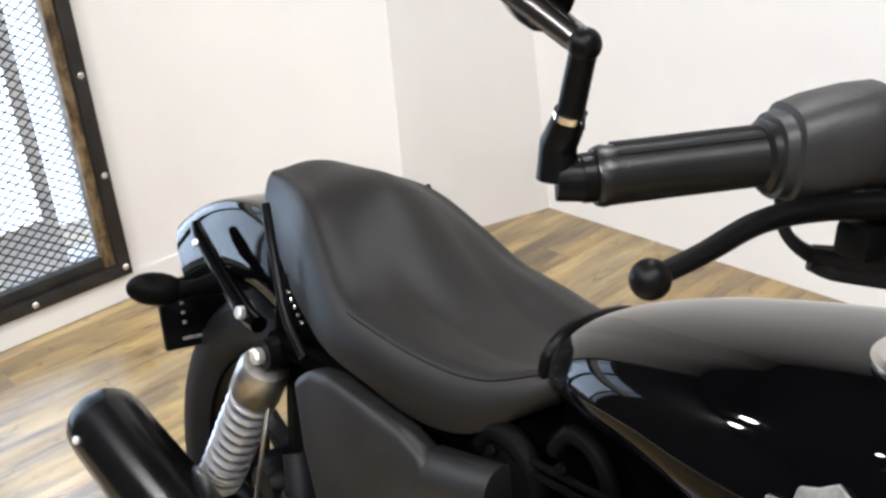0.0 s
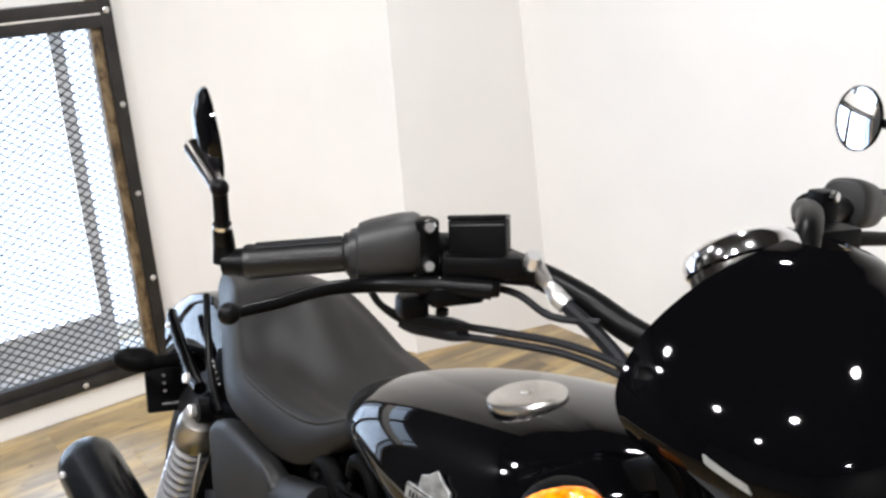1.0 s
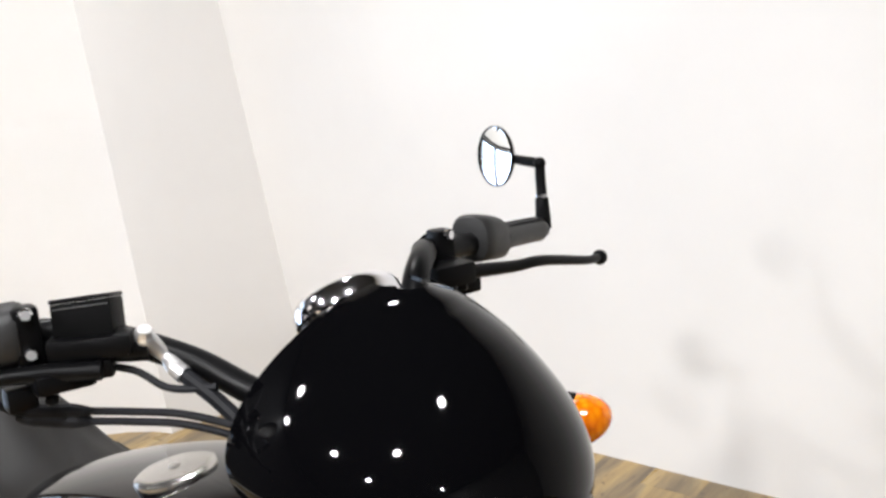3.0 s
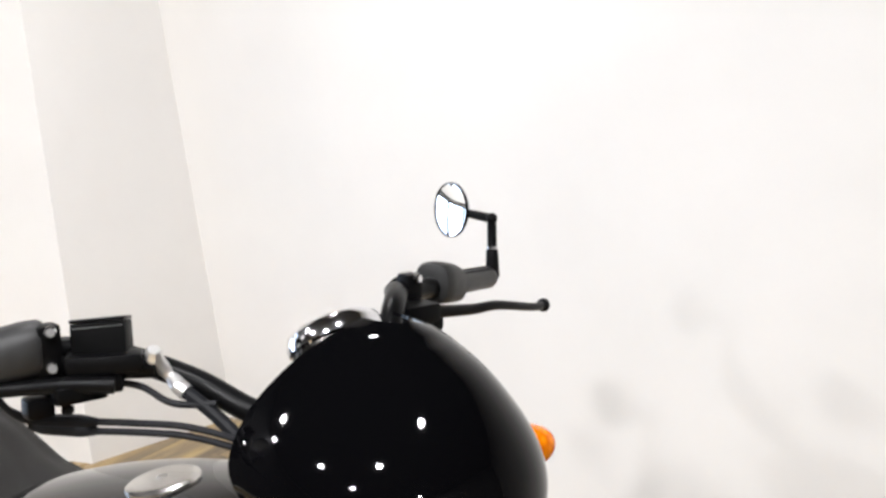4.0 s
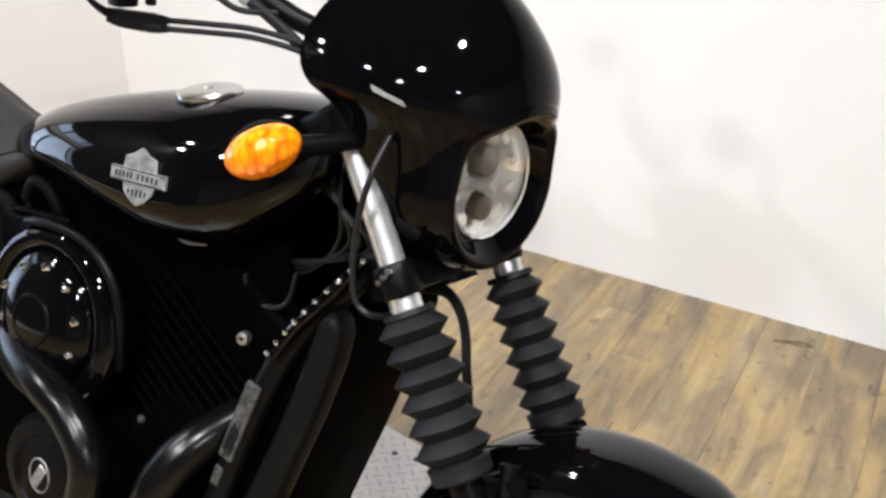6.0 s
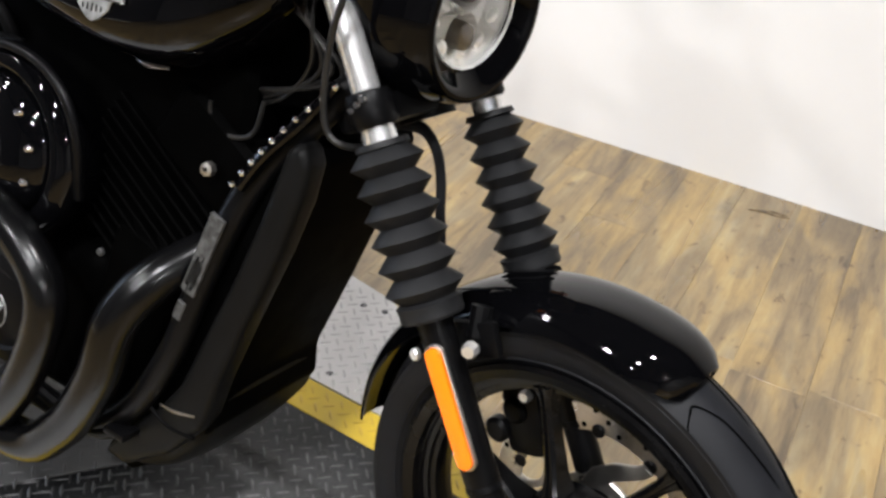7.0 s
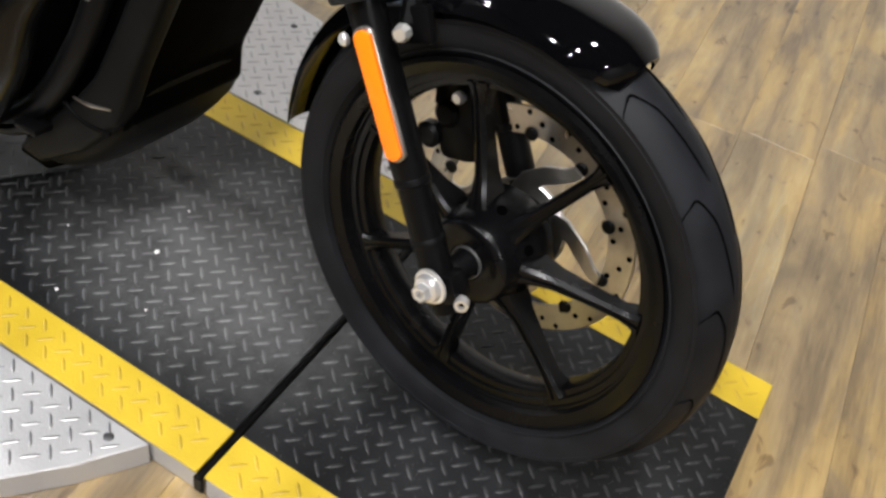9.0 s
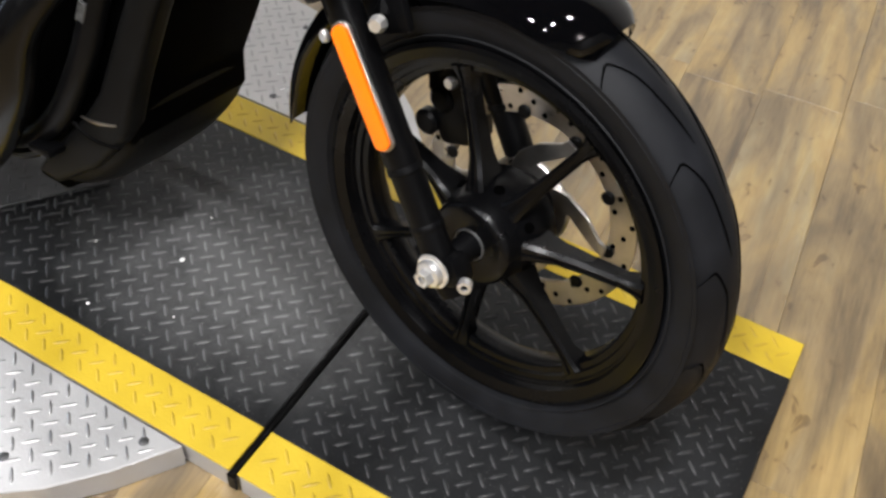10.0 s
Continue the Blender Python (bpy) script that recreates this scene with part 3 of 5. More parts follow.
def wing(sign, y_edge):
    """A side extension of bare tread plate, its front end swept back in a curve."""
    curve = [(-0.246, 0.0), (-0.297, 0.075), (-0.349, 0.135), (-0.43, 0.2), (-0.52, 0.25), (-0.62, 0.285), (-0.75, 0.305), (-0.95, 0.31), (-1.4, 0.31), (-1.4, 0.0)]
    if sign < 0:
        pts = [(x, y_edge - 0.003 - y) for x, y in curve]
    else:
        pts = [(x, y_edge + 0.003 + y) for x, y in curve][::-1]
    part("side_wing", prism(pts, -FLOOR - 0.001, 0.0015, Matrix.Translation((0, 0, FLOOR)), 1), DECK_ALU, LIFT, "bare aluminium tread plate side wing")
    arc = sorted(curve[:-1])

    def inside(x, y):
        d = abs(y - y_edge)
        return d > 0.012 and d < interp(arc, x)[0] - 0.012

    ys = sorted((y_edge, y_edge + sign * 0.32))
    lugs(inside, -1.38, -0.2, ys[0], ys[1], 0.0225, LUG_TURN, ALU_LUG, "tread_pattern", LIFT, -0.001)
    for x, d in ((-0.291, 0.024), (-0.42, 0.13), (-0.60, 0.245), (-0.645, 0.236), (-0.572, 0.033)):
        part("screw", revolve([(0, 0.002), (0.005, 0.0015), (0.007, 0)], 10, Matrix.Translation((x, y_edge + sign * d, -0.001))), PLATE, LIFT)


wing(-1, Y_OUT0)
wing(1, Y_OUT1)

jack = tagged(part("jack_plate", prism([(-0.648, 0.03), (-0.85, 0.19), (-1.05, -0.02), (-0.80, -0.17)][::-1], 0.005, 0.001, Matrix.Translation((0, 0, 0.0014)), 1), PLATE),
              "grey steel tread plate lying on the lift deck", "steel plate")
lugs(lambda x, y: abs((x + 0.84) * 0.78 + (y - 0.01) * -0.62) < 0.19 and abs((x + 0.84) * 0.62 + (y - 0.01) * 0.78) < 0.105, -1.05, -0.6, -0.2, 0.2, 0.0225, LUG_TURN, PLATE, "tread_pattern", jack, 0.0064)

def crumb(x, y, z, r, mat, label):
    rng = random.Random(int(1000 * abs(x + y)))
    bm = bmesh.new()
    bmesh.ops.create_icosphere(bm, subdivisions=1, radius=r)
    for v in bm.verts:
        v.co *= 0.6 + 0.6 * rng.random()
        v.co.z = v.co.z * 0.45 + r * 0.3
    tagged(part("paint_chip", bm, mat, None, "", Matrix.Translation((x, y, z))), label, "debris", "chips on the lift deck")


for x, y, r in ((-0.45, -0.0315, 0.005), (-0.505, -0.166, 0.0028), (-0.47, 0.06, 0.0022), (-0.39, -0.12, 0.002), (-0.58, -0.07, 0.002)):
    crumb(x, y, 0.0005, r, BASE, "small white paint chip lying on the black lift deck")
tagged(part("floor_chip", merge(tube([(-0.164, 1.571, FLOOR + 0.0006), (-0.13, 1.585, FLOOR + 0.0008), (-0.1, 1.588, FLOOR + 0.0006), (-0.066, 1.602, FLOOR + 0.0006)], [0.0015, 0.004, 0.0025, 0.001], 6, 4),
                             tube([(-0.15, 1.584, FLOOR + 0.0006), (-0.11, 1.602, FLOOR + 0.0006), (-0.075, 1.61, FLOOR + 0.0006)], [0.001, 0.003, 0.001], 6, 4)), RUSTIC),
       "dark splintered chip in the wood floor near the wall", "floor damage")

# ---- floor planks ----
def planks():
    w, length, gap = 0.152, 0.92, 0.0004
    me = bpy.data.meshes.new("plank")
    b = box(w - gap, length - gap, 0.005, 0.0004, None, 1)
    b.to_mesh(me)
    b.free()
    me.materials.append(PLANK)
    turn = Matrix.Translation(CORNER) @ Matrix.Rotation(math.atan2(NORTH_DIR.y, NORTH_DIR.x), 4, "Z")
    rng = random.Random(4)
    count = 0
    for i in range(-4, 40):
        off = rng.random() * length
        for k in range(6):
            x, y = i * w + 0.05, -k * length - off + 0.5
            m = turn @ Matrix.Translation((x, y, FLOOR - 0.0027 + rng.random() * 0.0002))
            p = m.translation
            if p.y < -2.4 or p.x > 2.3 or p.x < -3.1 or y > 0.46 or count >= 300:
                continue
            ob = new("plank", me)
            ob.parent = floor
            ob.matrix_basis = m
            count += 1

# ---- the motorcycle ----
# bike space: x ahead, y to its left, z up, the front tyre's foot at the origin; it leans on its side stand
LEAN_DEG, YAW_DEG, STEER_DEG = 12.036, 0.718, -11.489
BIKE = Matrix.Translation((0.0144, -0.0186, 0)) @ Matrix.Rotation(radians(YAW_DEG), 4, "Z") @ Matrix.Rotation(radians(-LEAN_DEG), 4, "X")
RAKE = radians(32)
AXIS = Vector((-math.sin(RAKE), 0, math.cos(RAKE)))
PIVOT = Vector((0.115, 0, 0))
STEER = Matrix.Translation(PIVOT) @ Matrix.Rotation(radians(STEER_DEG), 4, AXIS) @ Matrix.Translation(-PIVOT)
bike = new("motorcycle")
bike.matrix_world = BIKE
tagged(bike, "gloss black cruiser motorcycle with small headlight fairing leaning on its stand", "motorcycle")
AXLE = Vector((0, 0, 0.293))
FORK = Vector((-0.54, 0, 0.842)).normalized()


def front(name, bm, mat, label="", smooth=35):
    return part(name, bm, mat, bike, label, STEER, smooth)


def on_fork(s, y, ahead=0.0):
    return AXLE + FORK * s + Vector((FORK.z, 0, -FORK.x)) * ahead + Vector((0, y, 0))


WHEEL_TURN = Matrix.Rotation(radians(-90), 4, "X")  # the wheel's axle along y; revolve's height runs towards +y


def bolt_head(r, h, m):
    return revolve([(0, h), (r * 0.75, h), (r, h * 0.7), (r, 0)], 8, m)


def tyre_mesh(rim_r, out_r, half):
    prof = [(rim_r, -half * 0.55), (rim_r + 0.012, -half * 0.8), (rim_r + 0.03, -half * 0.96), (rim_r + 0.045, -half), (out_r - 0.028, -half * 0.93), (out_r - 0.014, -half * 0.72), (out_r - 0.004, -half * 0.38), (out_r, 0)]
    prof = prof + [(r, -h) for r, h in prof[-2::-1]] + [(rim_r - 0.004, half * 0.5), (rim_r - 0.004, -half * 0.5)]
    return revolve(prof, 96, WHEEL_TURN, True)


def tread_grooves(out_r, half, count):
    """Curved grooves along the shoulders of the tread, thin dark strips lying on the rubber."""
    lat_r = [(-half * 0.97, out_r - 0.033), (-half * 0.93, out_r - 0.028), (-half * 0.72, out_r - 0.014), (-half * 0.38, out_r - 0.004), (0.0, out_r), (half * 0.38, out_r - 0.004), (half * 0.72, out_r - 0.014), (half * 0.93, out_r - 0.028), (half * 0.97, out_r - 0.033)]
    bm = bmesh.new()
    for k in range(count):
        for s in (-1, 1):
            a0 = 2 * math.pi * (k + (0.5 if s > 0 else 0)) / count
            rows = []
            line = spline([(0.0, 0.16, 0), (0.12, 0.24, 0), (0.27, 0.34, 0), (0.36, 0.5, 0), (0.385, 0.62, 0), (0.36, 0.78, 0), (0.32, 0.93, 0)], 5)
            for u, q in enumerate(line):
                lat = s * half * q.y
                r = np.interp(lat, [v[0] for v in lat_r], [v[1] for v in lat_r]) + 0.0006
                ahead = (line[min(u + 1, len(line) - 1)] - line[max(u - 1, 0)])
                along, across = ahead.x * r, ahead.y * half
                n = math.hypot(along, across)
                w = 0.0015 * min(1, 0.3 + u / 4, 0.3 + (len(line) - 1 - u) / 4)
                da, dl = -across / n * w, s * along / n * w
                rows.append([bm.verts.new((r * math.cos(a0 + q.x + e * da / r), lat + e * dl, r * math.sin(a0 + q.x + e * da / r))) for e in (-1, 1)])
            for p, q in zip(rows, rows[1:]):
                bm.faces.new((p[0], p[1], q[1], q[0]))
    return bm


def front_wheel():
    rim = part("front_wheel", revolve([(0.222, -0.041), (0.2275, -0.039), (0.2275, -0.036), (0.2195, -0.0355), (0.2185, -0.0325), (0.2125, -0.032), (0.2115, -0.0275), (0.2055, -0.027), (0.2045, -0.0225), (0.198, -0.0215), (0.1965, -0.017), (0.19, -0.0155), (0.187, -0.01), (0.187, 0.01), (0.19, 0.016),
                                             (0.198, 0.02), (0.205, 0.026), (0.214, 0.031), (0.226, 0.033), (0.226, 0.036), (0.222, 0.038), (0.21, 0.036), (0.2, 0.0), (0.21, -0.036)], 96, WHEEL_TURN, True),
               CAST, bike, "satin black seven-spoke cast front wheel", STEER @ Matrix.Translation(AXLE))
    part("tyre", tyre_mesh(0.222, 0.2875, 0.046), RUBBER, rim, "black road tyre with curved tread grooves")
    for r in (0.262, 0.235):
        for s in (-1, 1):
            h = s * (0.0447 if r > 0.25 else 0.0405)
            part("sidewall_ring", revolve([(r - 0.0015, h), (r, h + s * 0.0012), (r + 0.0015, h)], 72, WHEEL_TURN), RUBBER, rim)
    tagged(part("tread_groove", tread_grooves(0.2875, 0.046, 15), DARK, rim), kind="stuff")
    for k in range(7):
        a = radians(8) + 2 * math.pi * k / 7
        d, n = Vector((math.cos(a), 0, math.sin(a))), Vector((-math.sin(a), 0, math.cos(a)))
        rings = []
        for r, w, y0, y1 in ((0.04, 0.019, -0.046, 0.014), (0.062, 0.0118, -0.036, 0.004), (0.09, 0.0086, -0.027, 0.0), (0.13, 0.0076, -0.023, -0.001), (0.17, 0.0074, -0.021, -0.001), (0.184, 0.009, -0.022, 0.004), (0.196, 0.013, -0.024, 0.012)):
            c = d * r
            rings.append([c - n * w + Vector((0, y1, 0)), c + n * w + Vector((0, y1, 0)), c + n * w + Vector((0, y0 + 0.004, 0)), c + n * (w - 0.004) + Vector((0, y0, 0)),
                          c + n * 0.0025 + Vector((0, y0, 0)), c + n * 0.0015 + Vector((0, y0 + 0.003, 0)), c - n * 0.0015 + Vector((0, y0 + 0.003, 0)), c - n * 0.0025 + Vector((0, y0, 0)),
                          c - n * (w - 0.004) + Vector((0, y0, 0)), c - n * w + Vector((0, y0 + 0.004, 0))])
        part("spoke", loft(rings), CAST, rim)
    part("hub", revolve([(0.015, -0.03), (0.018, -0.055), (0.022, -0.06), (0.04, -0.0625), (0.0475, -0.062), (0.051, -0.0595), (0.053, -0.055), (0.0555, -0.042), (0.06, -0.026), (0.064, -0.01), (0.064, 0.02), (0.05, 0.035), (0.03, 0.06), (0.012, 0.06)], 40, WHEEL_TURN), CAST, rim)
    for k in range(7):
        a = radians(8 + 25.7) + 2 * math.pi * k / 7
        part("hub_recess", revolve([(0, 0.001), (0.006, 0.001), (0.0065, 0)], 12, aim((0.0605 * math.cos(a), -0.0235, 0.0605 * math.sin(a)), (math.cos(a), -0.4, math.sin(a)))), DARK, rim)
    part("axle_spacer", revolve([(0.0, -0.09), (0.015, -0.09), (0.016, -0.088), (0.016, -0.03), (0.0, -0.03)], 24, WHEEL_TURN), SATIN, rim, "black axle spacer")
    part("bearing_ring", revolve([(0.0172, -0.0555), (0.018, -0.0612), (0.0197, -0.0616), (0.0205, -0.0595)], 32, WHEEL_TURN), PLATE, rim, "dull steel bearing seal ring")
    # drilled brake disc on the left side
    prof = [(0.1455, 0.056), (0.147, 0.058), (0.1455, 0.061), (0.1125, 0.061), (0.111, 0.058), (0.1125, 0.056)]
    disc = part("brake_disc", revolve(prof, 72, WHEEL_TURN, True), STEEL, rim, "drilled steel brake disc")
    for k in range(48):
        a, r = 2 * math.pi * k / 48, (0.119, 0.13, 0.14)[k % 3]
        part("disc_hole", revolve([(0, 0.0008), (0.0035, 0.0008), (0.0036, 0)], 8, aim((r * math.cos(a), 0.0562, r * math.sin(a)), (0, -1, 0))), DARK, disc)
    # swept flat carrier arms and the dark floating buttons
    for k in range(5):
        a = radians(67) + 2 * math.pi * k / 5
        rim_line = [(0.048, 1.05), (0.066, 0.72), (0.086, 0.36), (0.104, 0.1), (0.114, 0.06), (0.114, -0.08), (0.1, -0.06), (0.08, 0.06), (0.064, 0.24), (0.048, 0.42)]
        part("disc_arm", prism([(r * math.cos(a + d), r * math.sin(a + d)) for r, d in rim_line], 0.005, 0.001, side_plane(0.055), 1), STEEL, disc)
    part("disc_carrier", revolve([(0.04, 0.052), (0.056, 0.052), (0.058, 0.054), (0.058, 0.058), (0.04, 0.058)], 40, WHEEL_TURN, True), STEEL, disc)
    for k in range(10):
        a = radians(67) + 2 * math.pi * k / 10
        part("disc_button", revolve([(0, 0.003), (0.0065, 0.003), (0.0085, 0.0015), (0.0085, 0)], 14, aim((0.115 * math.cos(a), 0.0555, 0.115 * math.sin(a)), (0, -1, 0))), SATIN, disc)
    return rim


front_wheel()


def axle_ends():
    nut = front("axle_nut", revolve([(0, 0.013), (0.008, 0.0125), (0.0145, 0.01), (0.0165, 0.006), (0.0165, 0.003), (0.02, 0.002), (0.0205, 0)], 32, aim((0.002, -0.1275, 0.299), (0, -1, 0))), BOLT, "bright zinc-plated axle nut")
    part("axle_tip", merge(revolve([(0.0055, 0.014), (0.0055, 0.02), (0.009, 0.021), (0.0105, 0.019), (0.0105, 0.01)], 6, aim((0.002, -0.1275, 0.299), (0, -1, 0)))), BOLT, nut)
    front("pinch_bolt", revolve([(0.004, 0.004), (0.004, 0.01), (0.0075, 0.01), (0.008, 0.008), (0.008, 0)], 14, aim((0.036, -0.114, 0.2945), (0.45, -0.88, 0.1))), BOLT)


axle_ends()


def fork_leg(y, side):
    s = -1 if side == "right" else 1
    leg = front("fork_leg", merge(tube([on_fork(-0.035, y), on_fork(-0.02, y), on_fork(0.02, y), on_fork(0.12, y), on_fork(0.125, y), on_fork(0.34, y)], [0.014, 0.0165, 0.018, 0.018, 0.0192, 0.0192], 24, 0),
                                  tube([on_fork(0.112, y), on_fork(0.114, y), on_fork(0.119, y), on_fork(0.121, y)], [0.018, 0.0198, 0.0198, 0.0192], 24, 0), tube([on_fork(0.045, y), on_fork(0.047, y), on_fork(0.052, y), on_fork(0.054, y)], [0.018, 0.019, 0.019, 0.018], 24, 0),
                                  box(0.038, 0.03, 0.036, 0.01, Matrix.Translation(on_fork(-0.004, y, 0.012)) @ Matrix.Rotation(-RAKE, 4, "Y"))), SATIN, "satin black fork slider")
    # accordion boot
    prof = [(0.024, 0.305), (0.033, 0.306), (0.0345, 0.309), (0.034, 0.316), (0.0355, 0.323)]
    n, top = 6, 0.485
    step = (top - 0.325) / n
    for k in range(n):
        b = 0.326 + k * step
        r = (0.0422 if side == "right" else 0.039) - 0.0006 * k
        prof += [(r - 0.013, b), (r, b + step * 0.47), (r - 0.001, b + step * 0.53), (r - 0.013, b + step * 0.98)]
    prof += [(0.029, top + 0.002), (0.0275, top + 0.008), (0.022, top + 0.008)]
    part("fork_boot", revolve(prof, 40, aim(on_fork(0, y), FORK)), BOOT, leg, "grey-black rubber accordion fork boot", smooth=25)
    part("chrome_tube", merge(tube([on_fork(0.47, y), on_fork(0.52, y)], 0.018, 24, 0), tube([on_fork(0.545, y), on_fork(0.676, y)], 0.0152, 24, 0)), TUBE, leg, "bare chrome fork tube")
    part("tube_cover", tube([on_fork(0.674, y), on_fork(0.677, y), on_fork(0.72, y)], [0.0155, 0.0172, 0.0172], 24, 0), MATTE, leg, "black upper fork tube cover")
    part("lower_clamp", merge(tube([on_fork(0.508, y), on_fork(0.512, y), on_fork(0.54, y), on_fork(0.545, y)], [0.022, 0.0245, 0.0245, 0.022], 24, 0)), SATIN, leg)
    for d in (-0.012, 0.0, 0.012):
        part("clamp_bolt", bolt_head(0.0045, 0.005, aim(on_fork(0.534 + 0.3 * d, y - 0.0225, 0.006 + 0.8 * d), (0.3, -1, 0.1))), CHROME, leg)
    if side == "right":
        pts = [(0.0095 * math.cos(a), 0.057 * (1 if math.sin(a) >= 0 else -1) + 0.0095 * math.sin(a)) for a in np.linspace(0, 2 * math.pi, 24, endpoint=False)]
        flat = Matrix.Translation(on_fork(0.2125, y - 0.0165, 0.006)) @ Matrix.Rotation(-math.atan2(0.54, 0.842), 4, "Y") @ Matrix.Rotation(radians(12), 4, "Z") @ side_plane(0)
        part("reflector_base", prism([(1.22 * a, 1.04 * b) for a, b in pts], 0.006, 0.001, flat, 1), STEEL, leg, "pale grey reflector holder")
        part("reflector", prism(pts, 0.0105, 0.002, flat, 2), ORANGE, leg, "long bright orange side reflector")
        part("reflector_screw", bolt_head(0.007, 0.006, aim(on_fork(0.269, y - 0.006, -0.0335), (-0.2, -1, 0))), BOLT, leg)
        part("fender_bolt", bolt_head(0.009, 0.012, aim(on_fork(0.267, y + 0.004, 0.036), (0.3, -1, 0.1))), BOLT, leg)
    return leg


fork_leg(-0.108, "right")
fork_leg(0.07, "left")
front("lower_yoke", merge(box(0.07, 0.16, 0.032, 0.008, Matrix.Translation(on_fork(0.526, -0.016, -0.035)) @ Matrix.Rotation(-RAKE, 4, "Y"))), SATIN)
front("upper_yoke", merge(box(0.08, 0.21, 0.03, 0.008, Matrix.Translation(on_fork(0.715, -0.016, -0.03)) @ Matrix.Rotation(-RAKE, 4, "Y"))), SATIN)


def front_fender():
    rings = []
    n = 46
    for i in range(n + 1):
        # angle round the axle, from the front tip over the top to the pointed tail
        f = i / n
        a = radians(72 + (182 - 72) * f)
        r = 0.313 - 0.009 * max(0, 1 - f / 0.07) ** 2 + 0.004 * math.sin(f * math.pi) + 0.03 * max(0, f - 0.6) ** 1.5
        half = 0.066 * (0.5 + 0.5 * math.sqrt(min(1, f / 0.09))) * (1 if f < 0.55 else max(0.12, 1 - 1.55 * (f - 0.55) ** 1.15))
        drop = 0.036 * (1 if f < 0.5 else max(0.1, 1 - 1.6 * (f - 0.5))) * min(1, 0.75 + 4 * f)
        c = Vector((math.cos(a), 0, math.sin(a)))
        ring = []
        for k in range(21):
            u = -1 + k / 10
            e = abs(u)
            lat = half * math.copysign(1 - (1 - e) ** 1.3, u)
            fall = drop * e ** 2.5
            ring.append(AXLE + c * (r - fall) + Vector((0, lat, 0)))
        inner = [AXLE + (p - AXLE) * 0.992 * 1.0 - Vector((0, (p.y) * 0.045, 0)) for p in ring[::-1]]
        rings.append(ring + inner)
    f = front("front_fender", loft(rings), GLOSS, "gloss black front mudguard", 50)
    for y in (-0.075, 0.075):
        part("fender_bracket", merge(box(0.075, 0.012, 0.04, 0.006, Matrix.Translation(on_fork(0.27, y, 0.012)) @ Matrix.Rotation(radians(-25), 4, "Y")), tube([on_fork(0.27, y, 0.02), on_fork(0.3, y * 0.85, 0.03)], 0.012, 10, 0)), SATIN, f)


front_fender()
front("brake_caliper", merge(box(0.056, 0.05, 0.105, 0.014, Matrix.Translation((-0.122, 0.07, 0.368)) @ Matrix.Rotation(radians(-20), 4, "Y")), box(0.03, 0.06, 0.05, 0.008, Matrix.Translation((-0.142, 0.075, 0.40)))), SATIN, "black brake caliper")
front("caliper_bolt", bolt_head(0.008, 0.01, aim((-0.12, 0.045, 0.405), (0, -1, 0))), BOLT)
front("caliper_carrier", tube([(-0.121, 0.06, 0.277), (-0.111, 0.06, 0.321), (-0.088, 0.06, 0.35), (-0.078, 0.06, 0.297), (-0.098, 0.06, 0.275), (-0.121, 0.06, 0.277)], 0.005, 10, 6), STEEL, "pale cast caliper carrier")
for cx, cz, r in ((-0.15, 0.335, 0.017), (-0.132, 0.375, 0.017)):
    front("caliper_piston", revolve([(0, 0.006), (r * 0.7, 0.006), (r, 0.002), (r, -0.01)], 20, aim((cx, 0.044, cz), (0, -1, 0))), SATIN)
front("brake_hose", tube([(-0.36, 0.01, 0.675), (-0.345, 0.012, 0.678), (-0.312, 0.015, 0.68), (-0.291, 0.018, 0.66), (-0.28, 0.02, 0.627), (-0.271, 0.02, 0.578), (-0.255, 0.03, 0.5), (-0.2, 0.055, 0.43), (-0.14, 0.07, 0.41)], [0.009, 0.009, 0.0065, 0.006, 0.006, 0.006, 0.006, 0.006], 10), RUBBER)
front("clutch_cable", tube([(-0.31, -0.1, 0.905), (-0.302, -0.135, 0.87), (-0.304, -0.146, 0.842), (-0.313, -0.147, 0.8), (-0.315, -0.147, 0.75), (-0.307, -0.146, 0.713), (-0.29, -0.136, 0.7), (-0.285, -0.09, 0.69)], 0.0036, 12), GRIPM, "ribbed black cable sheath")

# ---- fairing and headlight ----
FAIR = [(0.742, -0.268, -0.30, 0.05), (0.765, -0.24, -0.315, 0.078), (0.79, -0.226, -0.33, 0.092), (0.84, -0.215, -0.345, 0.107), (0.89, -0.209, -0.36, 0.122), (0.915, -0.208, -0.372, 0.136), (0.93, -0.208, -0.395, 0.147),
        (0.95, -0.211, -0.412, 0.147), (0.975, -0.22, -0.418, 0.135), (1.0, -0.238, -0.418, 0.116), (1.025, -0.259, -0.41, 0.092), (1.045, -0.286, -0.4, 0.068), (1.06, -0.32, -0.388, 0.045), (1.069, -0.36, -0.385, 0.018)]
LIGHT_C, MOUTH_Z = Vector((-0.258, 0, 0.838)), 0.832


FAR = 0.905  # the left half sits a little closer in


def fair_row(z):
    """Front reach, rear edge and half width at a height; the front profile is faired smooth."""
    xf = sum(k * interp(FAIR, z + d)[0] for d, k in ((-0.024, 1), (-0.012, 2), (0.0, 3), (0.012, 2), (0.024, 1))) / 9
    xr, w = interp(FAIR, z)[1:]
    return xf, xr, w


def fair_point(z, phi):
    xf, xr, w = fair_row(z)
    c, s = max(0.0, math.cos(phi)), math.sin(phi)
    y = w * math.copysign(abs(s) ** 0.96, s)
    return Vector((xr + (xf - xr) * c ** 0.97, y * FAR if y > 0 else y, z))


def fair_x(y, z):
    xf, xr, w = fair_row(z)
    s = min(1, abs(y) / (w * FAR if y > 0 else w)) ** (1 / 0.96)
    return xr + (xf - xr) * max(0, 1 - s * s) ** 0.485


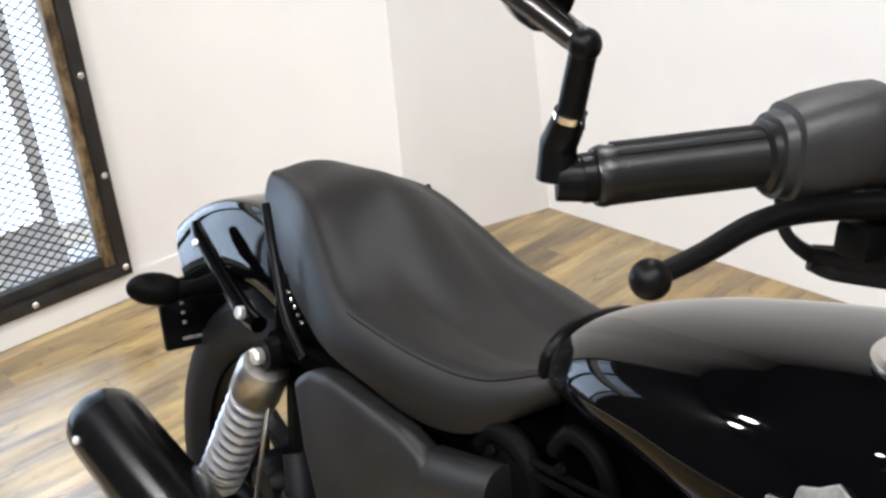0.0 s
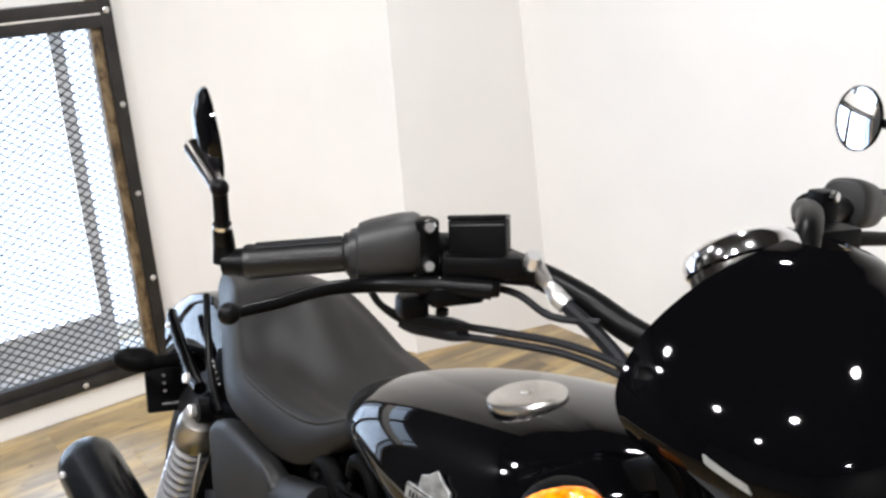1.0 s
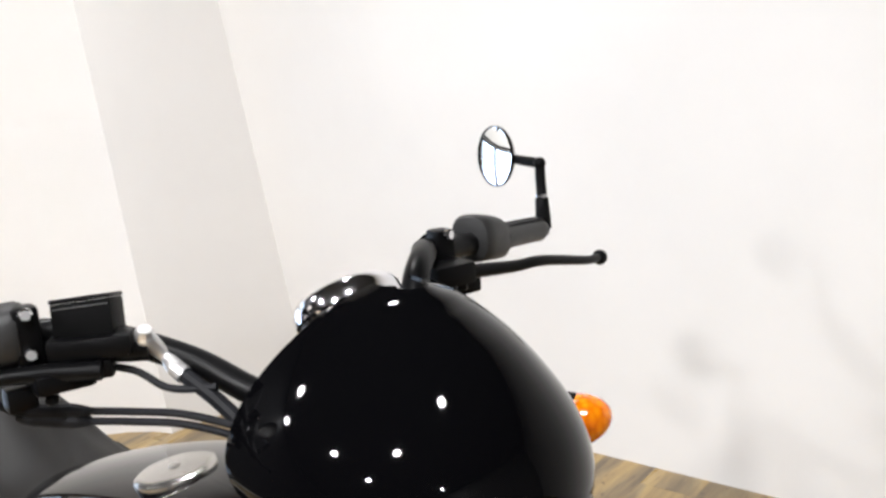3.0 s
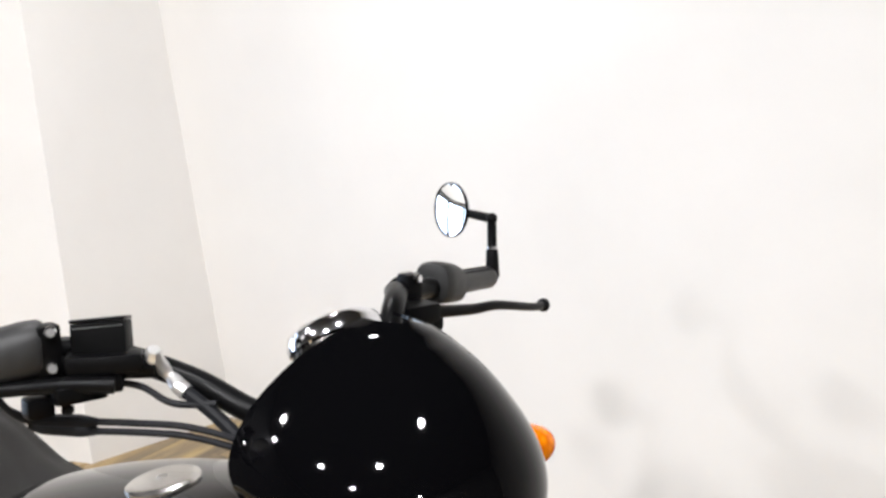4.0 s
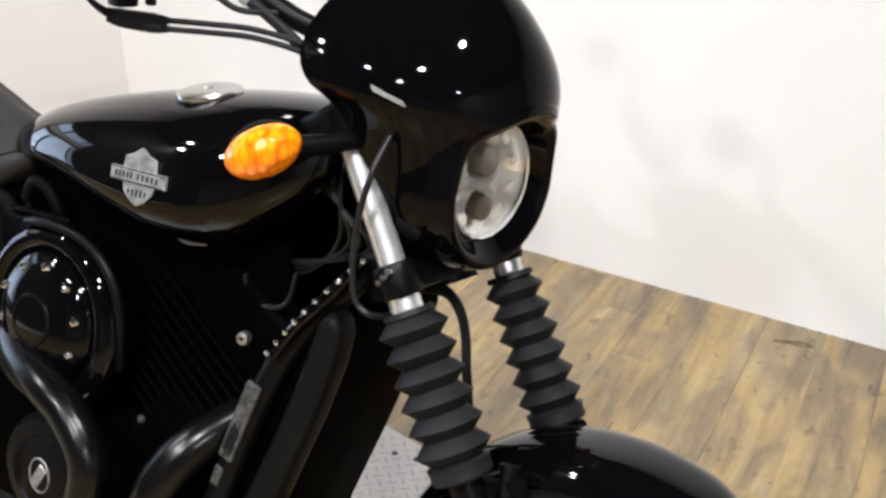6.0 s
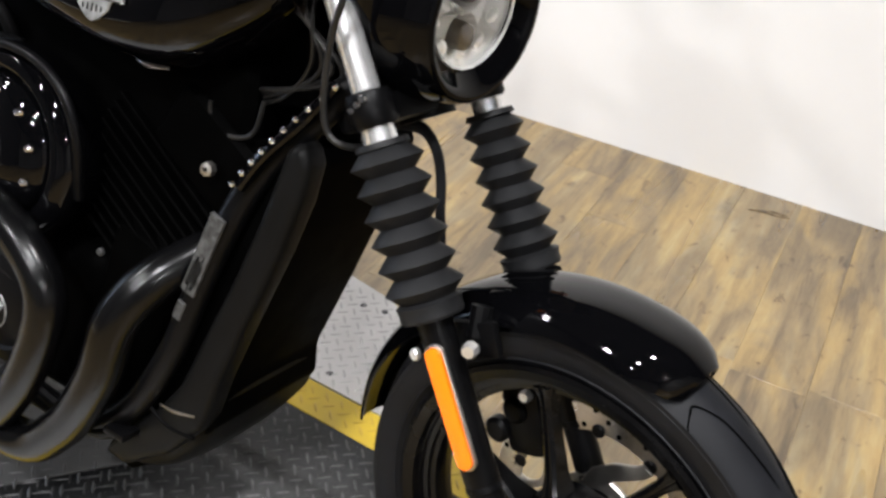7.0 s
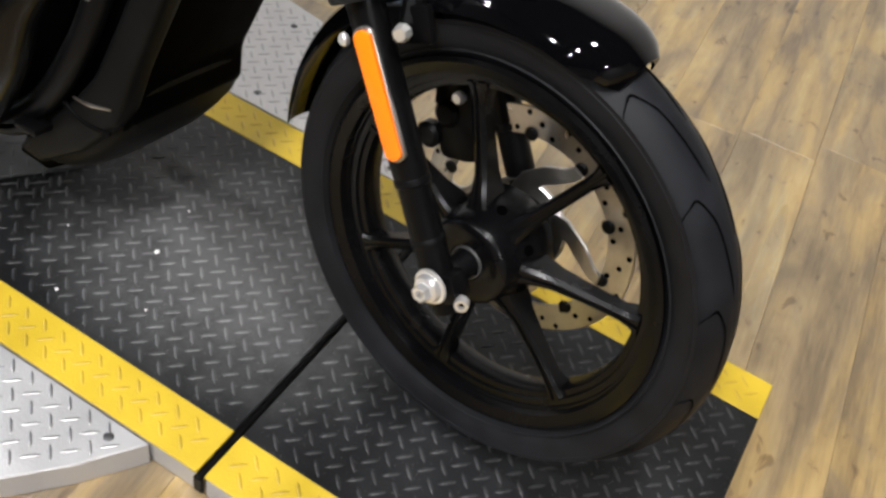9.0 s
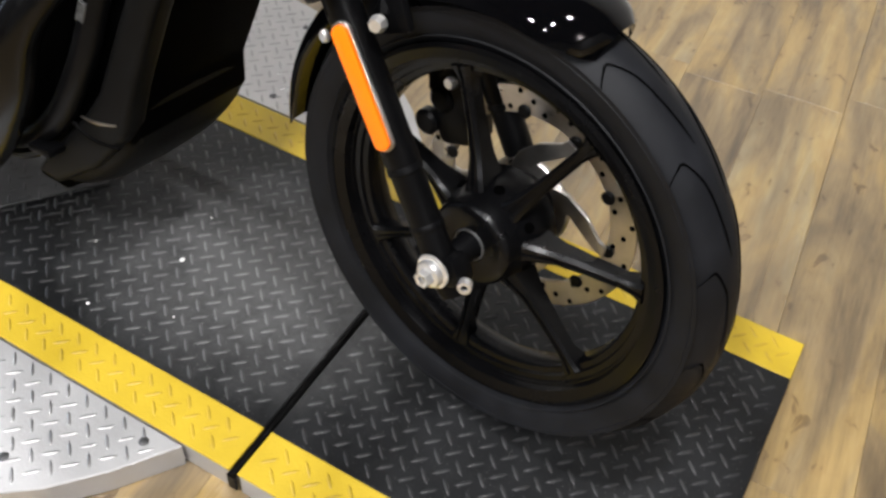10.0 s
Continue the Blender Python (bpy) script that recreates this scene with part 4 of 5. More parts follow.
def fairing():
    zs = [0.742 + (1.069 - 0.742) * (1 - math.cos(math.pi * i / 64)) / 2 for i in range(65)]
    phis = [radians(-90 + 180 * j / 72) for j in range(73)]
    rings = [[fair_point(z, p) for p in phis] for z in zs]
    bm = loft(rings, caps=False, loop=False)
    mouth = 0.094
    gone = [f for f in bm.faces if (f.calc_center_median().yz - Vector((0, MOUTH_Z))).length < mouth and f.calc_center_median().x > -0.32]
    bmesh.ops.delete(bm, geom=gone, context="FACES")
    for v in bm.verts:
        off = v.co.yz - Vector((0, MOUTH_Z))
        if v.is_boundary and off.length < mouth + 0.014 and v.co.x > -0.32:
            off = off.normalized() * (mouth + 0.001)
            v.co = Vector((fair_x(off.x, max(0.748, MOUTH_Z + off.y)), off.x, MOUTH_Z + off.y))
    bmesh.ops.solidify(bm, geom=bm.faces[:], thickness=-0.003)
    shell = front("headlight_fairing", bm, COWL, "gloss black headlight fairing", 60)
    # the rolled lip round the headlight, drawn out to a corner on either side under the visor
    rings = []
    for r, x, lift in ((0.108, -0.3, 0), (0.103, -0.275, 0), (0.098, -0.256, 0.5), (0.0925, -0.2425, 1), (0.087, -0.2375, 1), (0.0815, -0.2385, 1), (0.0765, -0.244, 0.6), (0.07, -0.2545, 0), (0.064, -0.26, 0)):
        ring = []
        for k in range(96):
            a = 2 * math.pi * k / 96
            tilt = 0.02 * max(0.0, math.sin(a)) ** 2 * lift
            corner = sum(math.exp(-((math.degrees(a) - c) / 15) ** 2) for c in (38, 142)) * (0.011 if r > 0.08 else 0.004 if r > 0.072 else 0)
            y, z = (r + corner) * math.cos(a), MOUTH_Z + (0.006 if r < 0.072 else 0) + (r + corner) * math.sin(a)
            x_lip = x + tilt - 0.3 * corner
            if r > 0.09 and z > 0.76:
                w = fair_row(z)[2]
                skin = fair_x(max(-0.97 * w, min(0.97 * w, y)), z)
                x_lip = max(x_lip, skin + (0.0042 if r < 0.1 else 0.0032 if r < 0.105 else -0.004))
            ring.append(Vector((x_lip, y, z)))
        rings.append(ring)
    part("headlight_surround", loft(rings, caps=False), COWL, shell, "rolled gloss black lip round the headlight", smooth=60)
    # pale sticker strip along the lower edge of the right side
    rows = []
    for k in range(9):
        phi, z = radians(-64.5 + 9.5 * k / 8), 0.9405 - 0.011 * k / 8
        rows.append([fair_point(z + dz, phi) + o * Vector((0.5, -0.8, -0.1)) for dz, o in ((-0.0027, 0.001), (-0.0027, 0.0052), (0.0027, 0.0052), (0.0027, 0.001))])
    part("edge_trim", loft(rows), TRIM, shell, "pale grey sticker strip")
    return shell


fairing()


def fairing_clamp():
    clamp = front("fairing_clamp", merge(box(0.03, 0.018, 0.02, 0.006, Matrix.Translation((-0.412, -0.098, 0.997)) @ Matrix.Rotation(radians(-15), 4, "Y")), tube([(-0.42, -0.095, 0.995), (-0.43, -0.075, 0.965)], 0.009, 10, 0)), SATIN, "black fairing clamp with a chrome screw")
    part("clamp_screw", bolt_head(0.004, 0.003, aim((-0.414, -0.107, 0.998), (-0.2, -1, 0.3))), CHROME, clamp)


fairing_clamp()


def headlight():
    bowl = front("headlight", revolve([(0.0, -0.042), (0.027, -0.039), (0.05, -0.024), (0.0625, 0.0), (0.066, 0.003), (0.068, -0.002), (0.055, -0.05), (0.0, -0.066)], 22, aim(LIGHT_C, (1, 0, 0.02))), REFLECTOR, "round headlight with clear lens and two reflector bowls", smooth=8)
    cover = part("headlight_lens", revolve([(0.0, 0.013), (0.028, 0.0118), (0.05, 0.0078), (0.061, 0.0035), (0.065, 0.001), (0.065, -0.002), (0.06, 0.001), (0.045, 0.006), (0.028, 0.0092), (0.0, 0.0105)], 48, aim(LIGHT_C, (1, 0, 0.02))), LENS, bowl)
    cover.visible_shadow = False
    for dz, r in ((0.02, 0.024), (-0.034, 0.02)):
        c = LIGHT_C + Vector((-0.012, 0.0, dz))
        part("bulb_shield", revolve([(0, 0.008), (r * 0.72, 0.006), (r * 0.8, 0), (r * 0.78, -0.02), (0, -0.02)], 24, aim(c, (1, 0, 0))), BELL, bowl)
        part("reflector_bowl", revolve([(r * 0.85, -0.015), (r * 1.15, -0.002), (r * 1.3, 0.006), (r * 1.22, -0.008), (r * 0.9, -0.02)], 28, aim(c + Vector((-0.006, 0, 0)), (1, 0, 0)), True), REFLECTOR, bowl)
    for k in range(10):
        a = 2 * math.pi * k / 10 + 0.3
        c = LIGHT_C + Vector((-0.012, 0.052 * math.cos(a), 0.052 * math.sin(a)))
        part("reflector_facet", ball(0.006, 0.011, 0.008, Matrix.Translation(c) @ Matrix.Rotation(-a, 4, "X"), 10, 6), REFLECTOR, bowl)


headlight()


def signals():
    for s in (-1, 1):
        c = Vector((-0.404, -0.2, 0.860)) if s < 0 else Vector((-0.395, 0.2, 0.887))
        lens = front("turn_signal", ball(0.03, 0.027, 0.045, aim(c, (0.78, 0.34, 0.48) if s < 0 else (0.80, 0.38, 0.3)), 28, 18), AMBER, "amber oval front turn signal")
        part("signal_stem", tube([c + Vector((0.025, -s * 0.025, 0.008)), c + Vector((0.05, -s * 0.07, 0.014)), (-0.35, s * 0.09, 0.875)], [0.012, 0.01, 0.012], 12, 4), MATTE, lens)
        part("signal_housing", ball(0.029, 0.028, 0.04, aim(c + Vector((-0.008, -s * 0.006, 0.001)), (0.78, 0.34, 0.48) if s < 0 else (0.80, 0.38, 0.3)), 24, 14), MATTE, lens)


signals()


def gauge():
    c = Vector((-0.438, -0.008, 1.028))
    d = Vector((-0.55, 0, 0.83))
    g = front("speedometer", revolve([(0.0, -0.045), (0.034, -0.045), (0.043, -0.027), (0.047, 0.0), (0.0475, 0.011), (0.0, 0.011)], 44, aim(c, d)), BELL, "chrome-ringed round speedometer")
    part("bezel", revolve([(0.0475, 0.007), (0.0495, 0.009), (0.0495, 0.018), (0.046, 0.025), (0.041, 0.028), (0.037, 0.023), (0.037, 0.009)], 56, aim(c, d), True), CHROME, g, "polished chrome bezel")
    part("dial", revolve([(0, 0.022), (0.037, 0.022), (0.037, 0.019), (0, 0.019)], 40, aim(c, d)), BLUEISH, g)


gauge()

# ---- handlebar ----
GRIP_R, GRIP_L = Vector((-0.636, -0.393, 1.026)), Vector((-0.645, 0.397, 1.022))


def handlebar():
    for s, g in ((-1, GRIP_R), (1, GRIP_L)):
        inner = Vector((-0.565, s * 0.215, 1.042))
        pts = [g, g * 0.35 + inner * 0.65, inner, (-0.525, s * 0.172, 1.026), (-0.475, s * 0.112, 0.985), (-0.43, s * 0.075, 0.96), (-0.42, s * 0.03, 0.955), (-0.42, 0, 0.955)]
        if s < 0:
            pts = [g, g * 0.35 + inner * 0.65, (-0.588, -0.224, 1.037), (-0.567, -0.178, 1.027), (-0.522, -0.122, 1.0), (-0.47, -0.085, 0.972), (-0.425, -0.035, 0.955), (-0.42, 0, 0.955)]
        else:
            pts = [g, g * 0.35 + inner * 0.65, inner, (-0.535, 0.142, 1.052), (-0.498, 0.112, 1.058), (-0.465, 0.08, 1.05), (-0.446, 0.056, 1.02), (-0.43, 0.03, 0.97), (-0.42, 0, 0.955)]
        front("handlebar", tube(pts, 0.0125, 16), SATIN, "black handlebar tube")
        out = (g - inner).normalized()
        reach = 0.53 if s < 0 else 0.62
        a, b = g + (inner - g) * (0.035 if s < 0 else 0.03), g + (inner - g) * reach
        grip = front("grip", tube([a, a + (b - a) * 0.04, a + (b - a) * 0.08, a + (b - a) * 0.9, a + (b - a) * 0.92, b], [0.0145, 0.0158, 0.0152, 0.0152, 0.019, 0.019], 24, 0), GRIPM, "dark rubber handlebar grip")
        up = Vector((0, 0, 1))
        for k in range(3):
            ang = radians(60 + 30 * k)
            side = out.cross(up).normalized()
            o = (side * math.cos(ang) + up * math.sin(ang)) * 0.0152
            part("grip_rib", tube([a + (b - a) * 0.1 + o, a + (b - a) * 0.88 + o], 0.0018, 6, 0), RUBBER, grip)
        # switch pod, bulging and bevelled
        c = g + (inner - g) * (reach + (0.15 if s < 0 else 0.19))
        side = out.cross(up).normalized()
        rings = []
        for d, rx, rz, lift in ((0.034, 0.0165, 0.0165, 0.0), (0.033, 0.0225, 0.0225, 0.0), (0.027, 0.0228, 0.0228, 0.001), (0.0255, 0.0258, 0.0262, 0.0015), (0.014, 0.027, 0.028, 0.003), (-0.008, 0.027, 0.029, 0.005), (-0.022, 0.027, 0.029, 0.005), (-0.027, 0.024, 0.026, 0.005), (-0.029, 0.016, 0.018, 0.004)):
            ring = []
            for k in range(28):
                ang = 2 * math.pi * k / 28
                q = Vector((math.copysign(abs(math.cos(ang)) ** 0.72, math.cos(ang)) * rx * 0.93, math.copysign(abs(math.sin(ang)) ** 0.72, math.sin(ang)) * rz * 0.93))
                ring.append(c + out * d + side * q.x + up * (q.y + lift))
            rings.append(ring)
        pod = front("switch_housing", loft(rings), POD, "dark grey switch housing", 40)
        part("switch", box(0.014, 0.012, 0.01, 0.003, Matrix.Translation(c + Vector((-0.034, 0, 0.006)))), SATIN, pod)
        inner = inner + out * 0.034 + Vector((-0.004, 0, 0.004)) if s < 0 else g + (inner - g) * 1.34
        part("clamp", merge(tube([inner - out * 0.004, inner + out * 0.004], 0.02, 16, 0), box(0.022, 0.022, 0.05, 0.004, Matrix.Translation(inner + Vector((0.012, 0, 0.0))))), SATIN, pod)
        for dz in (-0.014, 0.02):
            part("clamp_bolt", bolt_head(0.006, 0.006, aim(inner + Vector((0.024, 0, dz)), (1, s * 0.3, 0.1))), CHROME, pod)
        # lever with ball end
        tip = Vector((-0.553, -0.418, 1.008)) if s < 0 else Vector((-0.536, 0.392, 1.0))
        root = inner + Vector((0.045, 0, -0.016)) if s > 0 else Vector((-0.548, -0.238, 1.004))
        mid = (tip + root) / 2 + Vector((0.012, 0, 0.006))
        lever = front("brake_lever" if s < 0 else "clutch_lever", merge(tube([(-0.53, -0.2, 1.01), (-0.552, -0.245, 1.013), (-0.57, -0.29, 1.013), (-0.57, -0.335, 1.014), (-0.562, -0.38, 1.009), tip] if s < 0 else [root + Vector((0, -s * 0.03, 0.002)), root, root * 0.7 + tip * 0.3 + Vector((0.008, 0, 0.002)), mid, tip * 0.85 + root * 0.15 + Vector((0.008, 0, 0.0)), tip], [0.0085, 0.008, 0.0066, 0.006, 0.0052, 0.0048], 12, 6),
                                                                              ball(0.0092, 0.0092, 0.0092, Matrix.Translation(tip))), SATIN, "black ball-end lever")
        part("lever_pivot", merge(box(0.04, 0.05, 0.018 if s < 0 else 0.024, 0.006, Matrix.Translation(root + Vector((-0.01, -s * 0.012, 0)))), box(0.022, 0.026, 0.02, 0.005, Matrix.Translation(root + Vector((-0.02, s * 0.02, -0.012 if s < 0 else -0.018)))),
                                  bolt_head(0.006, 0.006, aim(root + Vector((0, 0, -0.012)), (0, 0, -1)))), SATIN, lever)


handlebar()


def brake_reservoir():
    ey = Vector((0.53, 0.845, 0.06)).normalized()
    ex = Vector((0.81, -0.53, 0.2))
    ex = (ex - ex.dot(ey) * ey).normalized()
    ez = ex.cross(ey)
    c = Vector((-0.549, -0.206, 1.051)) - 0.022 * ex
    m = Matrix(((ex.x, ey.x, ez.x, c.x), (ex.y, ey.y, ez.y, c.y), (ex.z, ey.z, ez.z, c.z), (0, 0, 0, 1)))
    body = front("brake_reservoir", box(0.043, 0.05, 0.036, 0.002, m @ Matrix.Translation((0, 0, -0.002))), MATTE, "square black brake fluid reservoir")
    part("lid", merge(box(0.0435, 0.0505, 0.004, 0.001, m @ Matrix.Translation((0, 0, 0.0182)))), SATIN, body)
    part("sight_frame", merge(tube([m @ Vector((0.0215, -0.023, 0.0115)), m @ Vector((0.0215, 0.023, 0.0115))], 0.0006, 6, 0)), PLATE, body)
    part("master_cylinder", merge(tube([(-0.59, -0.24, 1.022), (-0.535, -0.155, 1.02)], 0.013, 14, 0), box(0.03, 0.07, 0.02, 0.006, Matrix.Translation((-0.55, -0.20, 1.028)) @ Matrix.Rotation(radians(-26), 4, "Z"))), SATIN, body)
    part("banjo_bolt", merge(bolt_head(0.0085, 0.011, aim((-0.531, -0.161, 1.029), (0.5, -0.1, 0.8))), tube([(-0.531, -0.161, 1.03), (-0.534, -0.15, 1.016), (-0.531, -0.143, 1.008), (-0.519, -0.141, 0.999)], [0.009, 0.0075, 0.007, 0.0085], 12, 4), tube([(-0.521, -0.1415, 1.0), (-0.512, -0.137, 0.994)], 0.0082, 12, 0)), BOLT, body, "zinc banjo fitting")
    part("brake_line", tube([(-0.516, -0.139, 0.997), (-0.485, -0.122, 0.975), (-0.45, -0.11, 0.95), (-0.41, -0.105, 0.92), (-0.39, -0.1, 0.86)], 0.0068, 10), RUBBER, body)
    part("switch_lead", tube([(-0.56, -0.2, 1.008), (-0.54, -0.17, 1.0), (-0.515, -0.15, 0.985), (-0.485, -0.12, 0.985)], 0.0035, 8), RUBBER, body)
    part("switch_box", box(0.022, 0.035, 0.018, 0.004, Matrix.Translation((-0.553, -0.2, 1.008)) @ Matrix.Rotation(radians(-26), 4, "Z")), SATIN, body)


brake_reservoir()
for dz in (0.0, 0.009):
    cable = front("throttle_cable", tube([(-0.60, -0.29, 1.012), (-0.604, -0.275, 0.985), (-0.598, -0.25, 0.97 - dz * 0.5), (-0.575, -0.2175, 0.967 - dz), (-0.53, -0.18, 0.968 - dz), (-0.486, -0.148, 0.968 - dz), (-0.44, -0.115, 0.957 - dz), (-0.41, -0.09, 0.935 - dz)], 0.0034, 10), RUBBER, "black throttle cable")
    part("cable_adjuster", tube([(-0.602, -0.256, 0.9715 - dz * 0.6), (-0.594, -0.245, 0.969 - dz * 0.7), (-0.575, -0.2175, 0.967 - dz), (-0.562, -0.206, 0.967 - dz)], [0.005, 0.0072, 0.0068, 0.004], 10, 3), RUBBER, cable)


def mirror(base, elbow, centre, normal, s):
    stem = front("mirror", merge(tube([base, base + Vector((0, 0, 0.018)), base * 0.55 + elbow * 0.45, base * 0.5 + elbow * 0.5, elbow], [0.0105, 0.0095, 0.0085, 0.0068, 0.0065], 14, 0), ball(0.008, 0.008, 0.008, Matrix.Translation(elbow))), SATIN, "round bar-end mirror on a black jointed stem")
    part("mirror_arm", tube([elbow, elbow * 0.4 + centre * 0.6 if s > 0 else Vector((-0.679, -0.419, 1.122))], [0.0068, 0.006 if s > 0 else 0.0085], 12, 0), SATIN if s > 0 else BELL, stem)
    part("bar_end", tube([base, base + (GRIP_L - base if s > 0 else (GRIP_R - base) * 1.6)], 0.0115, 16, 0), SATIN, stem)
    part("stem_collar", tube([base * 0.52 + elbow * 0.48, base * 0.47 + elbow * 0.53], 0.0082, 12, 0), CHROME, stem)
    n = Vector(normal).normalized()
    part("mirror_back", revolve([(0, -0.013), (0.022, -0.011), (0.036, -0.004), (0.0405, 0.001), (0.0405, 0.004), (0.039, 0.005), (0.038, 0.002)], 40, aim(centre, n)), GLOSS, stem)
    part("mirror_glass", revolve([(0, 0.0055), (0.02, 0.0051), (0.0385, 0.0032), (0.0385, 0.001), (0, 0.001)], 40, aim(centre, n)), MIRROR, stem, "clear round mirror glass")


mirror(GRIP_L + Vector((0, 0.006, 0.0)), Vector((-0.647, 0.403, 1.105)), Vector((-0.727, 0.400, 1.1105)), (-0.09, -1.0, 0.05), 1)
mirror(GRIP_R + Vector((-0.006, -0.01, 0.0)), Vector((-0.618, -0.409, 1.096)), Vector((-0.671, -0.406, 1.134)), (0.07, 0.98, 0.13), -1)

# ---- tank, seat and tail ----
# rows: x, half width, top, bottom, middle's y
TANK = [(-0.955, 0.05, 0.742, 0.705, -0.03), (-0.92, 0.09, 0.774, 0.702, -0.03), (-0.86, 0.122, 0.802, 0.71, -0.033), (-0.78, 0.143, 0.828, 0.712, -0.035), (-0.70, 0.156, 0.849, 0.698, -0.035), (-0.60, 0.16, 0.869, 0.686, -0.035),
        (-0.52, 0.15, 0.88, 0.70, -0.035), (-0.46, 0.122, 0.882, 0.745, -0.03), (-0.42, 0.088, 0.875, 0.79, -0.025), (-0.40, 0.045, 0.855, 0.82, -0.02)]


def tank_point(x, a):
    w, top, low, mid = interp(TANK, x)
    zc = low + 0.36 * (top - low)
    c, s = math.cos(a), math.sin(a)
    y = mid + w * math.copysign(abs(c) ** (0.82 if s > 0 else 0.5), c)
    z = zc + ((top - zc) * abs(s) ** 0.92 if s > 0 else -(zc - low) * abs(s) ** 0.85)
    return Vector((x, y, z))


def tank():
    xs = [-0.955 + 0.555 * (1 - math.cos(math.pi * i / 44)) / 2 for i in range(45)]
    rings = [[tank_point(x, 2 * math.pi * k / 56) for k in range(56)] for x in xs]
    body = part("fuel_tank", loft(rings), GLOSS, bike, "gloss black teardrop fuel tank", smooth=70)
    # Steel tube drawn in for the light caught on the tank's lower lip.
    part("tank_lip_glint", tube([(-0.63, -0.12, 0.688), (-0.60, -0.125, 0.684), (-0.57, -0.122, 0.688)], [0.0015, 0.003, 0.0015], 8, 6), STEEL, body)
    part("tank_edge", tube([tank_point(-0.935, a) + Vector((-0.004, 0, 0)) for a in np.linspace(-0.6, math.pi + 0.6, 24)], 0.006, 8, 2), SATIN, body)
    c, n = Vector((-0.613, -0.094, 0.8525)), Vector((-0.13, -0.2, 0.96))
    part("filler_cap", revolve([(0, 0.013), (0.031, 0.012), (0.0365, 0.0108), (0.0395, 0.009), (0.0403, 0.006), (0.0395, 0.003), (0.036, 0.001), (0, 0.001)], 56, aim(c + n * 0.004, n)), CAPM, body, "round chrome filler cap")
    # Near-black neck ring: the shadow under the cap is put into its colour.
    part("cap_neck_shadow", revolve([(0.0325, 0.006), (0.0335, -0.02), (0, -0.02)], 40, aim(c, n)), DARK, body)
    part("cap_lock", revolve([(0, 0.0148), (0.005, 0.0143), (0.007, 0.012)], 14, aim(c + n * 0.004, n)), STEEL, body)
    # side badge: a shield crossed by a bar, on the tank's flank
    flank = math.pi - 0.115
    o = tank_point(-0.613, flank)
    e1 = (tank_point(-0.58, flank) - tank_point(-0.646, flank)).normalized()
    e2 = tank_point(-0.613, flank - 0.06) - tank_point(-0.613, flank + 0.06)
    e2 = (e2 - e2.dot(e1) * e1).normalized()
    nn = e1.cross(e2).normalized()
    if nn.y > 0:
        nn = -nn
    m = Matrix((( e1.x, e2.x, nn.x, o.x), (e1.y, e2.y, nn.y, o.y), (e1.z, e2.z, nn.z, o.z), (0, 0, 0, 1)))
    shield = [(-0.024, 0.022), (-0.012, 0.026), (0, 0.034), (0.012, 0.026), (0.024, 0.022), (0.027, 0.002), (0.022, -0.018), (0.01, -0.029), (0, -0.033), (-0.01, -0.029), (-0.022, -0.018), (-0.027, 0.002)]
    part("badge", prism(shield, 0.0035, 0.0008, m @ Matrix.Translation((0, 0, -0.0005)), 1), BADGE, body, "worn silver shield badge")
    part("badge_bar", prism([(-0.043, -0.008), (0.043, -0.008), (0.043, 0.0085), (-0.043, 0.0085)], 0.005, 0.001, m, 1), BADGE, body)
    for k, u in enumerate((-0.013, -0.0065, 0.0, 0.0065, 0.013)):
        v, h = -0.0185, 0.0045 - 0.0008 * abs(k - 2)
        part("badge_bar", prism([(u - 0.0013, v - h), (u + 0.0013, v - h), (u + 0.0013, v + h), (u - 0.0013, v + h)], 0.0036, 0.0003, m, 1), BELL, body)
    for lo, hi in ((-0.0075, -0.0062), (0.0065, 0.0078)):
        part("badge_line", prism([(-0.041, lo), (0.041, lo), (0.041, hi), (-0.041, hi)], 0.0053, 0.0002, m, 1), BELL, body)
    for a, b in ((-0.036, -0.006), (-0.002, 0.034)):
        for k in range(5):
            u = a + (b - a) * (k + 0.5) / 5
            part("badge_bar", prism([(u - 0.0012, -0.003), (u + 0.0012, -0.003), (u + 0.0012, 0.0035), (u - 0.0012, 0.0035)], 0.0061, 0.0002, m, 1), BELL, body)


tank()

# rows: x, half width, top at the middle, rim height at the sides, bottom
SEAT = [(-1.51, 0.0756, 0.777, 0.767, 0.716), (-1.485, 0.081, 0.783, 0.769, 0.693), (-1.44, 0.094, 0.787, 0.770, 0.67), (-1.36, 0.1234, 0.794, 0.765, 0.651), (-1.28, 0.151, 0.780, 0.730, 0.643), (-1.22, 0.166, 0.748, 0.702, 0.636),
        (-1.15, 0.1666, 0.712, 0.694, 0.63), (-1.07, 0.1577, 0.695, 0.69, 0.62), (-1.0, 0.147, 0.698, 0.697, 0.633), (-0.95, 0.129, 0.718, 0.717, 0.67), (-0.90, 0.091, 0.749, 0.743, 0.715), (-0.865, 0.052, 0.773, 0.765, 0.745)]


